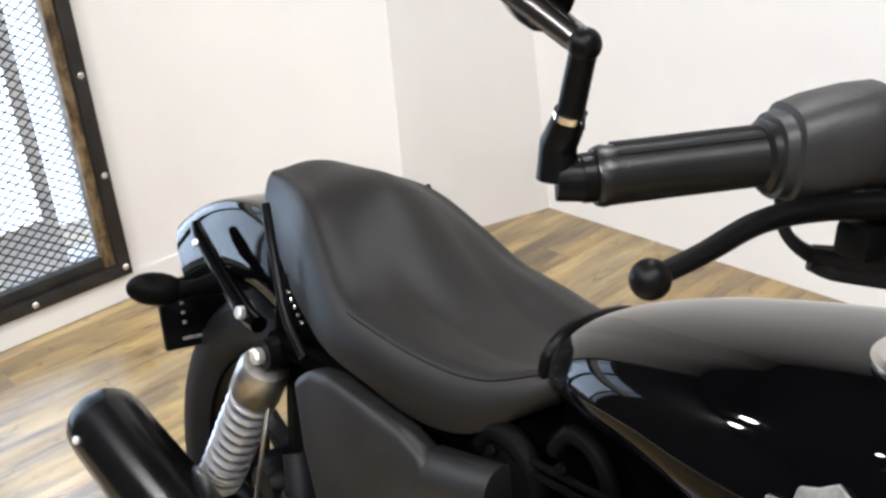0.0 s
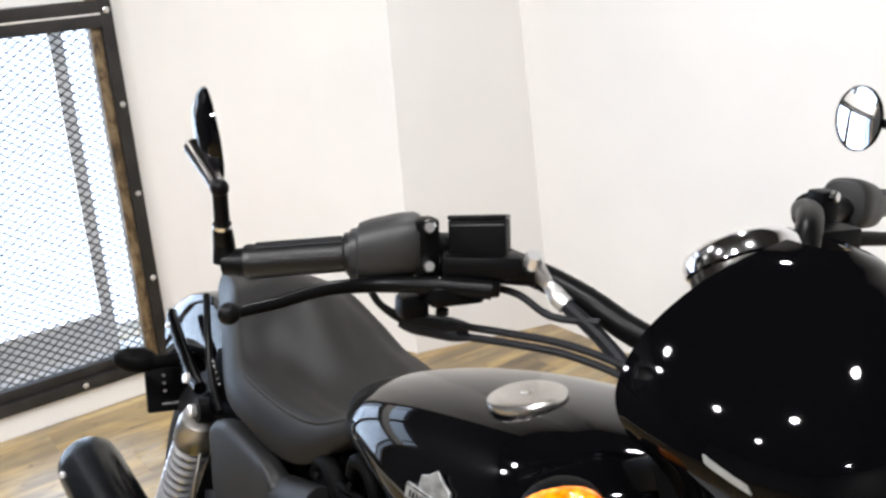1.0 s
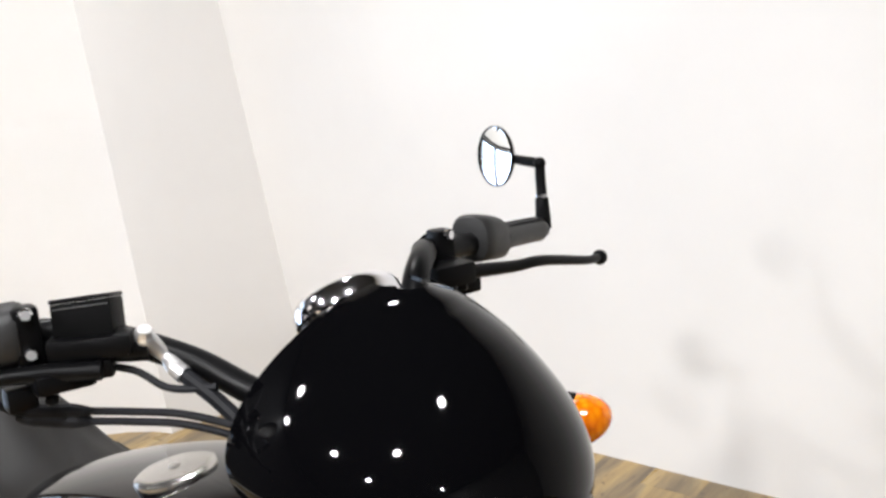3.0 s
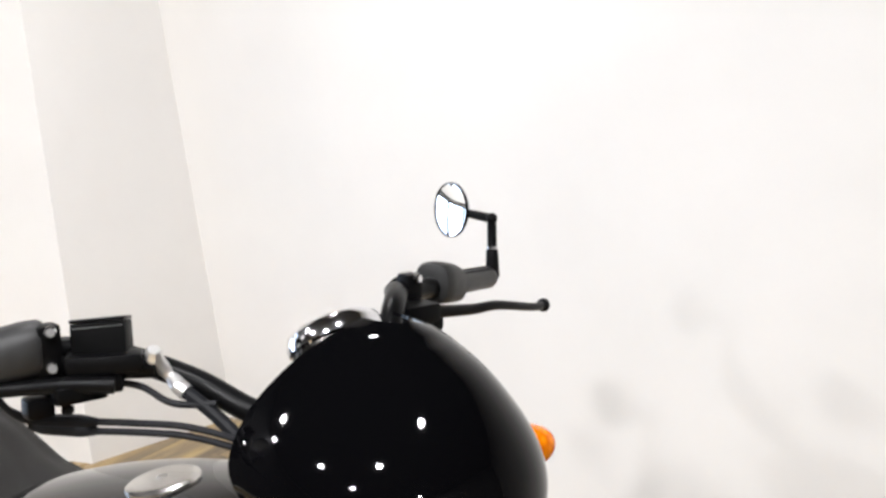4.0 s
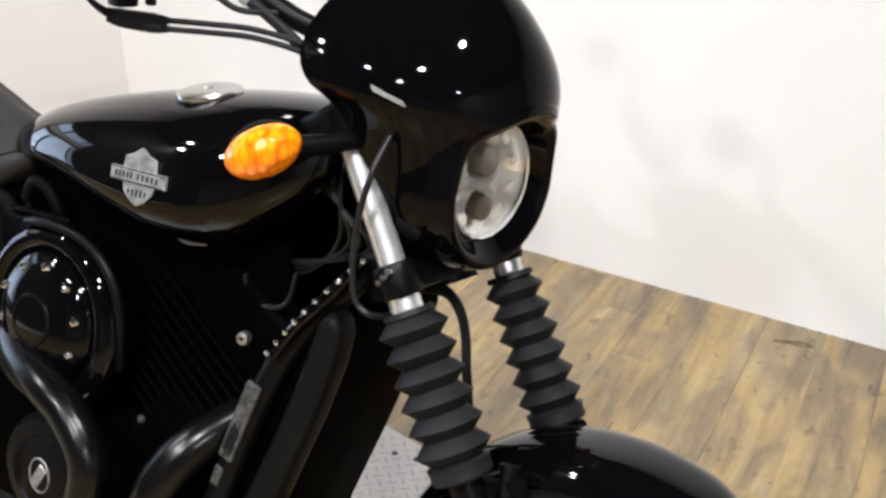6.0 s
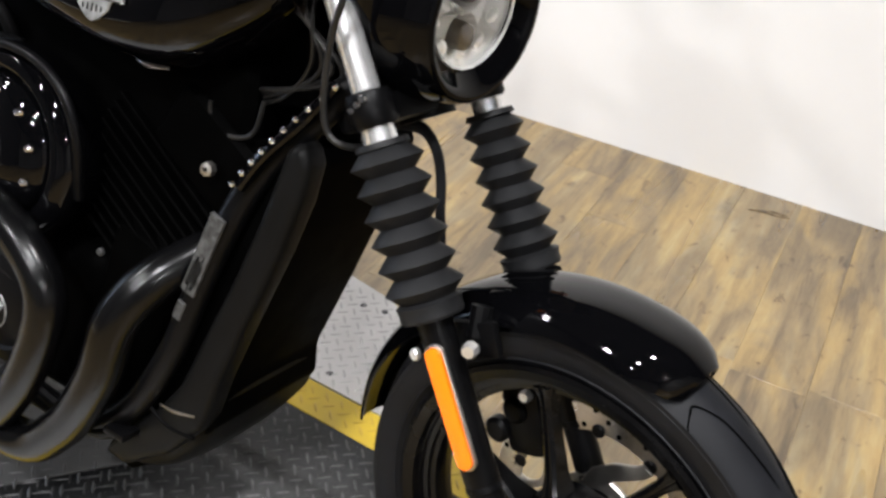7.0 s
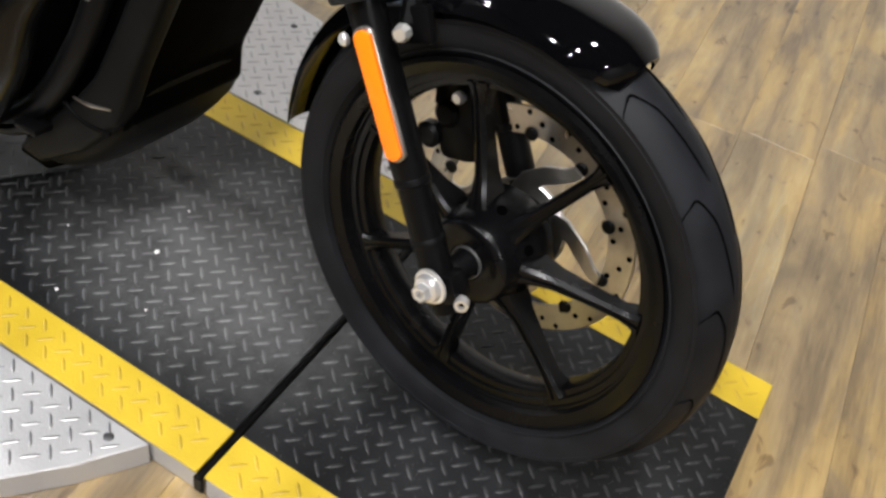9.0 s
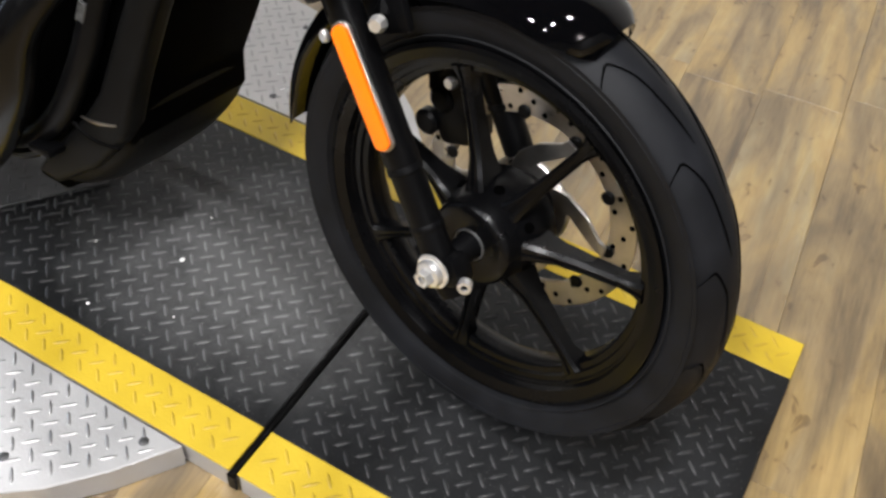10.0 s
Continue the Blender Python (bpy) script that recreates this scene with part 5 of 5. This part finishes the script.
def seat_point(x, u):
    """The seat's skin: u runs from -1 at the right hem over the top to 1 at the left hem."""
    w, top, rim, low = interp(SEAT, x)
    e = abs(u)
    if e < 0.72:
        f = e / 0.72
        y, z = 0.80 * w * f, top + (rim - top) * (f ** 2.2 * (3 - 2 * f) if top > rim else f ** 3)
    else:
        f = (e - 0.72) / 0.28
        y = 0.80 * w + 0.20 * w * math.sin(f * math.pi / 2) - 0.06 * w * f ** 3
        z = rim + (low - rim) * (1 - math.cos(f * math.pi / 2)) ** 0.85
    # the rider's hollow, sunk between the raised edges
    along = max(0.0, 1 - ((x + 1.115) / 0.19) ** 2)
    t = min(1.0, max(0.0, (e - 0.26) / 0.3))
    z -= 0.019 * along ** 0.6 * (1 - t * t * (3 - 2 * t))
    return Vector((x, math.copysign(y, u) + 0.004, z))


def seat():
    xs = [-1.51 + 0.645 * (1 - math.cos(math.pi * i / 50)) / 2 for i in range(51)]
    body = part("seat", loft([[seat_point(x, -1 + k / 20) for k in range(41)] for x in xs]), SEATV, bike, "dark grey vinyl solo seat with stitched edge", smooth=60)
    for s in (-1, 1):
        line = [seat_point(float(x), s * 0.79) for x in np.linspace(-1.2, -0.9, 20)]
        part("piping", tube(line, 0.0022, 6, 2), SEATV, body)
    for k in range(5):
        part("seat_stud", ball(0.0028, 0.0028, 0.0028, Matrix.Translation((-1.322 + 0.0085 * k, -0.143, 0.671 - 0.0068 * k)), 8, 6), CHROME, body)
    return body


seat()

REAR = Vector((-1.485, 0, 0.293))


def rear_end():
    rings = []
    for i in range(31):
        f = i / 30
        a = radians(72 + 62 * f)
        r = 0.412 + 0.03 * f
        half = 0.095 - 0.014 * f
        c = Vector((math.cos(a), 0, math.sin(a)))
        ring = []
        for k in range(21):
            u = -1 + k / 10
            e = abs(u)
            ring.append(REAR + c * (r - 0.012 * e ** 2 - 0.095 * max(0, e - 0.55) ** 1.6 / 0.45 ** 1.6) + Vector((0, half * math.copysign(1 - (1 - e) ** 1.6, u), 0)))
        inner = [REAR + (p - REAR) * 0.985 - Vector((0, (p.y) * 0.03, 0)) for p in ring[::-1]]
        rings.append(ring + inner)
    f = part("rear_fender", loft(rings), GLOSS, bike, "gloss black rear mudguard", smooth=50)
    for s in (-1, 1):
        part("fender_strut", tube([(-1.632, s * 0.108, 0.662), (-1.61, s * 0.112, 0.65), (-1.53, s * 0.118, 0.618), (-1.46, s * 0.123, 0.594), (-1.415, s * 0.126, 0.59)], [0.008, 0.011, 0.011, 0.014, 0.012], 12, 6), GLOSS, f)
        part("seat_strap", tube([(-1.407, s * 0.128, 0.755), (-1.371, s * 0.136, 0.708), (-1.327, s * 0.142, 0.64), (-1.285, s * 0.14, 0.6)], 0.006, 10, 5), SATIN, f)
        part("strut_bolt", bolt_head(0.009, 0.009, aim((-1.43, s * 0.142, 0.605), (0, s, 0.1))), BOLT, f)
        part("strut_bolt", bolt_head(0.006, 0.006, aim((-1.6, s * 0.122, 0.645), (0, s, 0.3))), BOLT, f)
        sig = part("rear_turn_signal", ball(0.026, 0.024, 0.042, aim((-1.625, s * 0.172, 0.575), (-0.55, s * 0.8, 0.0)), 24, 16), MATTE, bike, "black oval rear turn signal")
        part("signal_stem", tube([(-1.605, s * 0.148, 0.575), (-1.6, s * 0.125, 0.577), (-1.6, s * 0.08, 0.58)], [0.014, 0.012, 0.018], 12, 4), MATTE, sig)
    part("tail_light", ball(0.02, 0.05, 0.025, Matrix.Translation((-1.735, 0, 0.585)), 20, 12), RED, bike, "red tail light")
    m = Matrix.Translation((-1.715, -0.03, 0.49)) @ Matrix.Rotation(radians(-24), 4, "Y")
    plate = part("plate_bracket", box(0.012, 0.19, 0.11, 0.006, m), SATIN, bike, "black bare plate bracket")
    for dy, dz, sy in ((-0.05, 0.04, 0.035), (-0.05, -0.04, 0.035), (-0.06, 0.015, 0.006), (-0.06, 0.0, 0.006), (-0.06, -0.015, 0.006)):
        part("plate_bar", box(0.004, sy, 0.005, 0.001, m @ Matrix.Translation((0.008, dy, dz)), 1), BADGE, plate)


rear_end()


def rear_wheel():
    rim = part("rear_wheel", revolve([(0.196, -0.055), (0.2, -0.05), (0.18, -0.04), (0.17, 0), (0.18, 0.04), (0.2, 0.05), (0.196, 0.055), (0.188, 0)], 64, WHEEL_TURN, True), SATIN, bike, "black cast rear wheel", Matrix.Translation(REAR))
    part("tyre", tyre_mesh(0.195, 0.295, 0.07), RUBBER, rim, "wide black rear tyre")
    for k in range(7):
        a = 2 * math.pi * k / 7
        part("spoke", tube([(0.04 * math.cos(a), 0, 0.04 * math.sin(a)), (0.178 * math.cos(a), 0, 0.178 * math.sin(a))], [0.02, 0.013], 8, 0), SATIN, rim)
    part("hub", revolve([(0, -0.07), (0.03, -0.07), (0.05, -0.04), (0.05, 0.04), (0.03, 0.07), (0, 0.07)], 28, WHEEL_TURN), SATIN, rim)


rear_wheel()


def shock(s):
    top, low = Vector((-1.36, s * 0.14, 0.575)), Vector((-1.485, s * 0.148, 0.31))
    d = (low - top).normalized()
    n = (low - top).length
    body = part("rear_shock", merge(tube([top + d * 0.03, low], 0.012, 14, 0), ball(0.02, 0.02, 0.02, Matrix.Translation(low)), tube([top - Vector((0, 0.012, 0)), top + Vector((0, 0.012, 0))], 0.02, 18, 0)), SATIN, bike, "rear shock absorber with silver coil spring")
    part("chrome_cup", revolve([(0.0, 0.0), (0.02, 0.0), (0.03, 0.005), (0.034, 0.015), (0.034, 0.056), (0.031, 0.061), (0.0, 0.061)], 32, aim(top + d * 0.015, d)), STEEL, body, "polished chrome spring cup")
    side = d.cross(Vector((0, 1, 0))).normalized()
    up = side.cross(d)
    turns = 10
    pts = [top + d * (0.07 + (n - 0.11) * k / (turns * 14)) + (side * math.cos(2 * math.pi * k / 14) + up * math.sin(2 * math.pi * k / 14)) * 0.0275 for k in range(turns * 14 + 1)]
    part("spring", tube(pts, 0.0057, 8, 0), SPRING, body, "silver coil spring")
    part("spring_seat", revolve([(0.01, 0), (0.032, 0.002), (0.032, 0.01), (0.01, 0.014)], 24, aim(low - d * 0.045, d)), BOLT, body)
    for p in (top, low):
        part("shock_bolt", bolt_head(0.011, 0.012, aim(p + Vector((0, s * 0.014, 0)), (0, s, 0))), BOLT, body)


shock(-1)
shock(1)


def exhaust():
    a, b = Vector((-1.635, -0.25, 0.385)), Vector((-1.05, -0.21, 0.27))
    d = (b - a).normalized()
    n = (b - a).length
    muf = part("muffler", revolve([(0.02, -0.004), (0.033, -0.012), (0.046, -0.01), (0.0535, 0.004), (0.056, 0.03), (0.057, 0.2), (0.054, n - 0.12), (0.04, n - 0.02), (0.03, n), (0.0, n)], 44, aim(a, d)), PIPE, bike, "long satin black muffler")
    part("muffler_tip", revolve([(0.0, 0.03), (0.033, 0.03), (0.035, -0.008), (0.038, -0.01)], 28, aim(a, d)), DARK, muf)
    part("muffler_bolt", bolt_head(0.006, 0.006, aim(a + d * 0.055 + Vector((-0.008, -0.055, 0.012)), (-0.1, -1, 0.2))), BOLT, muf)
    part("front_exhaust_pipe", tube([(-0.425, -0.02, 0.53), (-0.458, -0.055, 0.512), (-0.492, -0.1, 0.489), (-0.523, -0.158, 0.452), (-0.548, -0.187, 0.396), (-0.57, -0.19, 0.305), (-0.63, -0.185, 0.2), (-0.72, -0.185, 0.145), (-0.95, -0.2, 0.2), (-1.08, -0.21, 0.272)], [0.017, 0.021, 0.026, 0.028, 0.028, 0.028, 0.028, 0.028, 0.03], 24), PIPE, bike, "satin black front exhaust pipe with heat shield")
    part("rear_exhaust_pipe", tube([(-0.93, -0.11, 0.5), (-0.84, -0.17, 0.48), (-0.75, -0.2, 0.466), (-0.69, -0.206, 0.446), (-0.646, -0.208, 0.4), (-0.65, -0.208, 0.335), (-0.692, -0.205, 0.235), (-0.76, -0.2, 0.165), (-0.9, -0.2, 0.14)], [0.02, 0.024, 0.0255, 0.0255, 0.0255, 0.0255, 0.0255, 0.027], 24), PIPE, bike, "satin black rear exhaust pipe with heat shield")


exhaust()


def covers():
    outline = [(-1.268, 0.585), (-1.24, 0.608), (-1.2, 0.617), (-1.07, 0.613), (-1.03, 0.603), (-1.008, 0.575), (-1.0, 0.5), (-1.03, 0.42), (-1.09, 0.37), (-1.18, 0.41), (-1.24, 0.51)]
    part("side_cover", prism(outline, 0.036, 0.013, side_plane(-0.132), 3), SIDEC, bike, "matte charcoal plastic side cover")
    part("side_cover_end", tube([(-1.03, -0.14, 0.574), (-0.94, -0.135, 0.598)], [0.03, 0.028], 24, 0), SIDEC, bike)
    # Added block that fills the shaded gap under the seat with near-black.
    part("under_seat_filler", box(0.5, 0.2, 0.16, 0.03, Matrix.Translation((-1.17, -0.01, 0.59))), DARK, bike)
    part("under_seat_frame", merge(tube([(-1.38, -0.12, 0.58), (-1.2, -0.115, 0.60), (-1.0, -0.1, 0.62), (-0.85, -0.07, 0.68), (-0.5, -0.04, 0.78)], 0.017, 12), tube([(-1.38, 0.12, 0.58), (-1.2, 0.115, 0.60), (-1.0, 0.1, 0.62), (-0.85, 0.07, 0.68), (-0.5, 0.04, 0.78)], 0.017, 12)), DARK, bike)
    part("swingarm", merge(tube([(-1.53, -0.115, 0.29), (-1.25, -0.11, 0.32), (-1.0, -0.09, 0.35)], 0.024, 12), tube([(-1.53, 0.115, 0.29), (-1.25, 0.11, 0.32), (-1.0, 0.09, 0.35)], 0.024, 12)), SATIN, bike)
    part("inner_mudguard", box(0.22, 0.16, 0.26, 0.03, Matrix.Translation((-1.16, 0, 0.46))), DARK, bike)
    part("hose", tube([(-1.3, -0.13, 0.46), (-1.27, -0.14, 0.4), (-1.28, -0.145, 0.3)], 0.02, 14), RUBBER, bike)
    for k in range(9):
        part("hose_rib", revolve([(0.019, -0.003), (0.024, 0), (0.019, 0.003)], 18, aim(Vector((-1.272, -0.143, 0.42 - 0.013 * k)), (0, 0, 1))), RUBBER, bike)
    part("brake_wire", tube([(-1.36, -0.14, 0.5), (-1.355, -0.15, 0.44), (-1.37, -0.15, 0.33)], 0.003, 6), STEEL, bike)


covers()


def engine():
    # Added near-black block in place of the shade between tank and cylinders.
    part("upper_gap_filler", box(0.46, 0.15, 0.15, 0.03, Matrix.Translation((-0.70, -0.02, 0.645)), 3), DARK, bike)
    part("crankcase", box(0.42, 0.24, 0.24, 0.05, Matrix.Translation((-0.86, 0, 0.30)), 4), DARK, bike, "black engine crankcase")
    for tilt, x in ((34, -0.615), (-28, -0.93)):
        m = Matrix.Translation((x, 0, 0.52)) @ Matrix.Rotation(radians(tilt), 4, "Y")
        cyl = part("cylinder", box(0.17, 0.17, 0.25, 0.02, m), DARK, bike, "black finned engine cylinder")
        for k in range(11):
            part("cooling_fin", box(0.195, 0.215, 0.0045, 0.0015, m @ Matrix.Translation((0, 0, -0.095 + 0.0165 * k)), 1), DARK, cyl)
    # Added near-black filler for the shaded space behind the downtubes.
    part("front_gap_filler", box(0.16, 0.2, 0.3, 0.03, Matrix.Translation((-0.6, -0.01, 0.32)) @ Matrix.Rotation(radians(12), 4, "Y"), 3), DARK, bike)
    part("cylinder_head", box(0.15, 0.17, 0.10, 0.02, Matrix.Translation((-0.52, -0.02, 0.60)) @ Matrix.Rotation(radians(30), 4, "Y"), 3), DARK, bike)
    part("head_bolt", revolve([(0.003, 0.008), (0.003, 0.01), (0.008, 0.009), (0.009, 0)], 8, aim((-0.497, -0.118, 0.592), (0.1, -1, 0.1))), STEEL, bike)
    # round air cleaner on the right side
    c = Vector((-0.79, -0.15, 0.53))
    ac = part("air_cleaner", revolve([(0.112, -0.06), (0.124, -0.02), (0.127, -0.004), (0.124, 0.012), (0.114, 0.022), (0.102, 0.025), (0.094, 0.02), (0.09, 0.012)], 64, aim(c, (0, -1, 0.08))), GLOSS, bike, "round gloss black air cleaner cover", smooth=60)
    part("cleaner_dome", revolve([(0.09, 0.008), (0.089, 0.018), (0.084, 0.024), (0.07, 0.031), (0.05, 0.037), (0.025, 0.041), (0.0, 0.042)], 64, aim(c, (0, -1, 0.08))), GLOSS, ac, "domed gloss black centre", smooth=60)
    m = aim(c, (0, -1, 0.08))
    for k in range(10):
        a = 2 * math.pi * (k + 0.4) / 10
        part("cover_bolt", revolve([(0, 0.006), (0.004, 0.0052), (0.0062, 0.002), (0.0066, 0)], 14, m @ Matrix.Translation((0.072 * math.cos(a), 0.072 * math.sin(a), 0.0295))), CHROME, ac)
    part("cleaner_emblem", revolve([(0.03, 0.001), (0.031, 0.003), (0.034, 0.003), (0.035, 0.001)], 40, m @ Matrix.Translation((0, 0, 0.0385)), True), SATIN, ac)
    part("air_pipe", tube([(-0.9, -0.12, 0.6), (-0.832, -0.165, 0.652), (-0.735, -0.17, 0.658), (-0.678, -0.17, 0.628), (-0.657, -0.165, 0.574), (-0.665, -0.15, 0.5)], 0.006, 12), SATIN, bike)
    # timing cover with a bar emblem
    tc = part("timing_cover", revolve([(0.085, -0.05), (0.085, 0.0), (0.078, 0.012), (0.06, 0.016), (0.055, 0.012), (0.04, 0.016), (0, 0.018)], 44, aim((-0.8, -0.135, 0.29), (0, -1, 0))), SATIN, bike, "round black engine side cover")
    part("cover_emblem", prism([(-0.018, -0.008), (0.018, -0.008), (0.018, 0.008), (-0.018, 0.008)], 0.003, 0.001, aim((-0.8, -0.1525, 0.29), (0, -1, 0), 60), 1), BADGE, tc)
    part("cover_emblem", merge(*[tube([(-0.8 + 0.02 * math.cos(a), -0.153, 0.29 + 0.026 * math.sin(a)) for a in np.linspace(0, 2 * math.pi, 13)], 0.0016, 6, 0)]), BADGE, tc)
    part("brake_pedal", merge(tube([(-0.75, -0.14, 0.20), (-0.62, -0.15, 0.19), (-0.56, -0.15, 0.215)], 0.009, 10, 6), box(0.035, 0.03, 0.01, 0.003, Matrix.Translation((-0.555, -0.155, 0.222)))), SATIN, bike)
    part("oil_filter", revolve([(0.038, 0), (0.038, 0.06), (0.03, 0.068), (0, 0.068)], 28, aim((-0.62, -0.02, 0.30), (1, -0.2, -0.2))), SATIN, bike)
    for x, y, z in ((-0.60, -0.13, 0.385), (-0.57, -0.125, 0.40), (-0.63, -0.14, 0.44)):
        part("engine_bolt", bolt_head(0.005, 0.005, aim((x, y, z), (0.1, -1, 0.05))), PLATE, bike)


engine()


def under_tank():
    """Brackets, a coil and hoses that fill the dark gap between seat, side cover and tank."""
    part("ignition_coil", box(0.07, 0.05, 0.05, 0.008, Matrix.Translation((-0.955, -0.1, 0.605)) @ Matrix.Rotation(radians(20), 4, "Y")), MATTE, bike)
    part("coolant_hose", tube([(-0.995, -0.115, 0.62), (-0.975, -0.12, 0.645), (-0.94, -0.122, 0.645), (-0.915, -0.12, 0.62), (-0.91, -0.11, 0.58)], 0.012, 12), MATTE, bike)
    part("coolant_hose", tube([(-0.9, -0.118, 0.66), (-0.88, -0.125, 0.688), (-0.85, -0.125, 0.685), (-0.83, -0.12, 0.655), (-0.83, -0.1, 0.61)], 0.009, 12), MATTE, bike)
    for z in (0.64, 0.628):
        part("fuel_line", tube([(-0.93, -0.125, z), (-0.88, -0.13, z + 0.008), (-0.8, -0.128, z + 0.014)], 0.004, 8), MATTE, bike)
    for x, z in ((-0.968, 0.63), (-0.88, 0.655)):
        part("bracket_bolt", bolt_head(0.006, 0.005, aim((x, -0.13, z), (0.1, -1, 0.2))), MATTE, bike)


under_tank()


def frame_and_radiator():
    down = [(-0.335, -0.075, 0.755), (-0.375, -0.1, 0.69), (-0.425, -0.12, 0.61), (-0.452, -0.13, 0.54), (-0.478, -0.135, 0.45), (-0.505, -0.14, 0.35), (-0.56, -0.14, 0.245), (-0.64, -0.14, 0.19), (-0.8, -0.13, 0.18)]
    right = part("frame_downtube", tube(down, 0.0165, 18), SATIN, bike, "black painted frame downtube")
    part("frame_downtube", tube([(x, -y, z) for x, y, z in down], 0.0165, 18), SATIN, bike, "black painted frame downtube")
    d = (Vector(down[4]) - Vector(down[3])).normalized()
    m = Matrix.Translation((-0.4635, -0.1515, 0.505)) @ Matrix.Rotation(math.atan2(-d.x, -d.z), 4, "Y")
    lab = part("frame_label", box(0.021, 0.005, 0.112, 0.001, m, 1), LABEL, right, "worn white sticker with unreadable print")
    for k in range(7):
        part("label_line", box(0.0012, 0.002, 0.035 + 0.008 * (k % 3), 0.0003, m @ Matrix.Translation((-0.006 + 0.002 * k, -0.0022, -0.028 + 0.003 * (k % 2))), 1), DARK, lab)
    part("frame_label", box(0.012, 0.004, 0.026, 0.001, Matrix.Translation((-0.487, -0.153, 0.425)) @ Matrix.Rotation(radians(14), 4, "Y"), 1), LABEL, right)
    # Added near-black block; stops the floor showing through beneath the tank.
    part("neck_gap_filler", box(0.16, 0.1, 0.15, 0.03, Matrix.Translation((-0.448, 0.0, 0.735)) @ Matrix.Rotation(radians(-14), 4, "Y"), 3), DARK, bike, "near-black block added to fill the gap behind the forks")
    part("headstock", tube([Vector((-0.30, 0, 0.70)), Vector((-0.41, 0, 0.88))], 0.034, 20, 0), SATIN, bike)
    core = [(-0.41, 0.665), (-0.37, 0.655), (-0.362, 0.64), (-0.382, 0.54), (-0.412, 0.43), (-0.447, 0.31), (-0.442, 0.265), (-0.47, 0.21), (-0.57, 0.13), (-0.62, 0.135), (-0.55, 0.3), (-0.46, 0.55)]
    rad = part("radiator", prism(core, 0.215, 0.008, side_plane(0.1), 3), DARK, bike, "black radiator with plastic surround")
    strip = [(-0.385, 0.655), (-0.374, 0.667), (-0.361, 0.664), (-0.353, 0.645), (-0.358, 0.6), (-0.375, 0.53), (-0.4, 0.448), (-0.43, 0.345), (-0.446, 0.268), (-0.495, 0.205), (-0.56, 0.155), (-0.60, 0.16), (-0.56, 0.215), (-0.515, 0.27), (-0.487, 0.314), (-0.452, 0.42), (-0.428, 0.49), (-0.406, 0.565)]
    part("radiator_shroud", prism(strip, 0.04, 0.011, side_plane(-0.098), 3), SHROUD, rad, "grey-black plastic radiator shroud")
    part("shroud_ridge", tube([(-0.53, -0.136, 0.262), (-0.495, -0.138, 0.25), (-0.455, -0.136, 0.252)], 0.003, 8, 4), MATTE, rad)
    rings = []
    for i in range(15):
        x = -0.66 + 0.215 * i / 14
        w, lo, hi = interp([(-0.66, 0.05, 0.15, 0.19), (-0.63, 0.085, 0.128, 0.205), (-0.58, 0.108, 0.126, 0.22), (-0.52, 0.117, 0.15, 0.26), (-0.475, 0.114, 0.19, 0.29), (-0.445, 0.1, 0.235, 0.3)], x)
        ring = []
        for k in range(24):
            c, s = math.cos(2 * math.pi * k / 24), math.sin(2 * math.pi * k / 24)
            ring.append(Vector((x, -0.01 + w * math.copysign(abs(c) ** 0.6, c), (lo + hi) / 2 + (hi - lo) / 2 * math.copysign(abs(s) ** 0.6, s))))
        rings.append(ring)
    part("belly_scoop", loft(rings), SHROUD, rad, "smooth black plastic belly scoop", smooth=60)
    # Bright steel line: the highlight on the scoop's ridge made as a part.
    part("scoop_ridge_glint", tube([(-0.512, -0.1385, 0.276), (-0.487, -0.139, 0.277), (-0.456, -0.1385, 0.285)], [0.0012, 0.0022, 0.0012], 8, 4), STEEL, rad)
    # cables and beads of loom round the headstock
    for k in range(4):
        part("wiring_loom", tube([(-0.42, -0.07 - 0.012 * k, 0.86 - 0.01 * k), (-0.405 - 0.01 * k, -0.10, 0.80), (-0.40 + 0.014 * k, -0.095, 0.74), (-0.44 - 0.01 * k, -0.08, 0.69), (-0.50, -0.06, 0.66 + 0.01 * k)], 0.0026, 8), GRIPM, bike)
    chain = part("cable_guide", tube([(-0.35, -0.115, 0.735), (-0.375, -0.125, 0.69), (-0.41, -0.14, 0.64), (-0.43, -0.147, 0.6)], 0.007, 10), GLOSS, bike)
    for k in range(10):
        f = k / 9
        p = Vector((-0.345, -0.124, 0.735)).lerp(Vector((-0.432, -0.157, 0.605)), f) + Vector((-0.006 * math.sin(f * 3.14), 0, 0))
        part("cable_bead", ball(0.0042, 0.0042, 0.0042, Matrix.Translation(p), 10, 6), CHROME, chain)
    part("hose_loop", tube([(-0.523, -0.1, 0.662), (-0.522, -0.1, 0.65), (-0.512, -0.1, 0.636), (-0.486, -0.1, 0.631), (-0.458, -0.1, 0.645), (-0.449, -0.1, 0.685)], 0.0028, 10), GRIPM, bike)
    part("side_stand", tube([(-0.80, 0.14, 0.19), (-0.85, 0.21, 0.11), (-0.88, 0.262, 0.058)], [0.014, 0.012, 0.018], 12, 4), SATIN, bike)


frame_and_radiator()
planks()
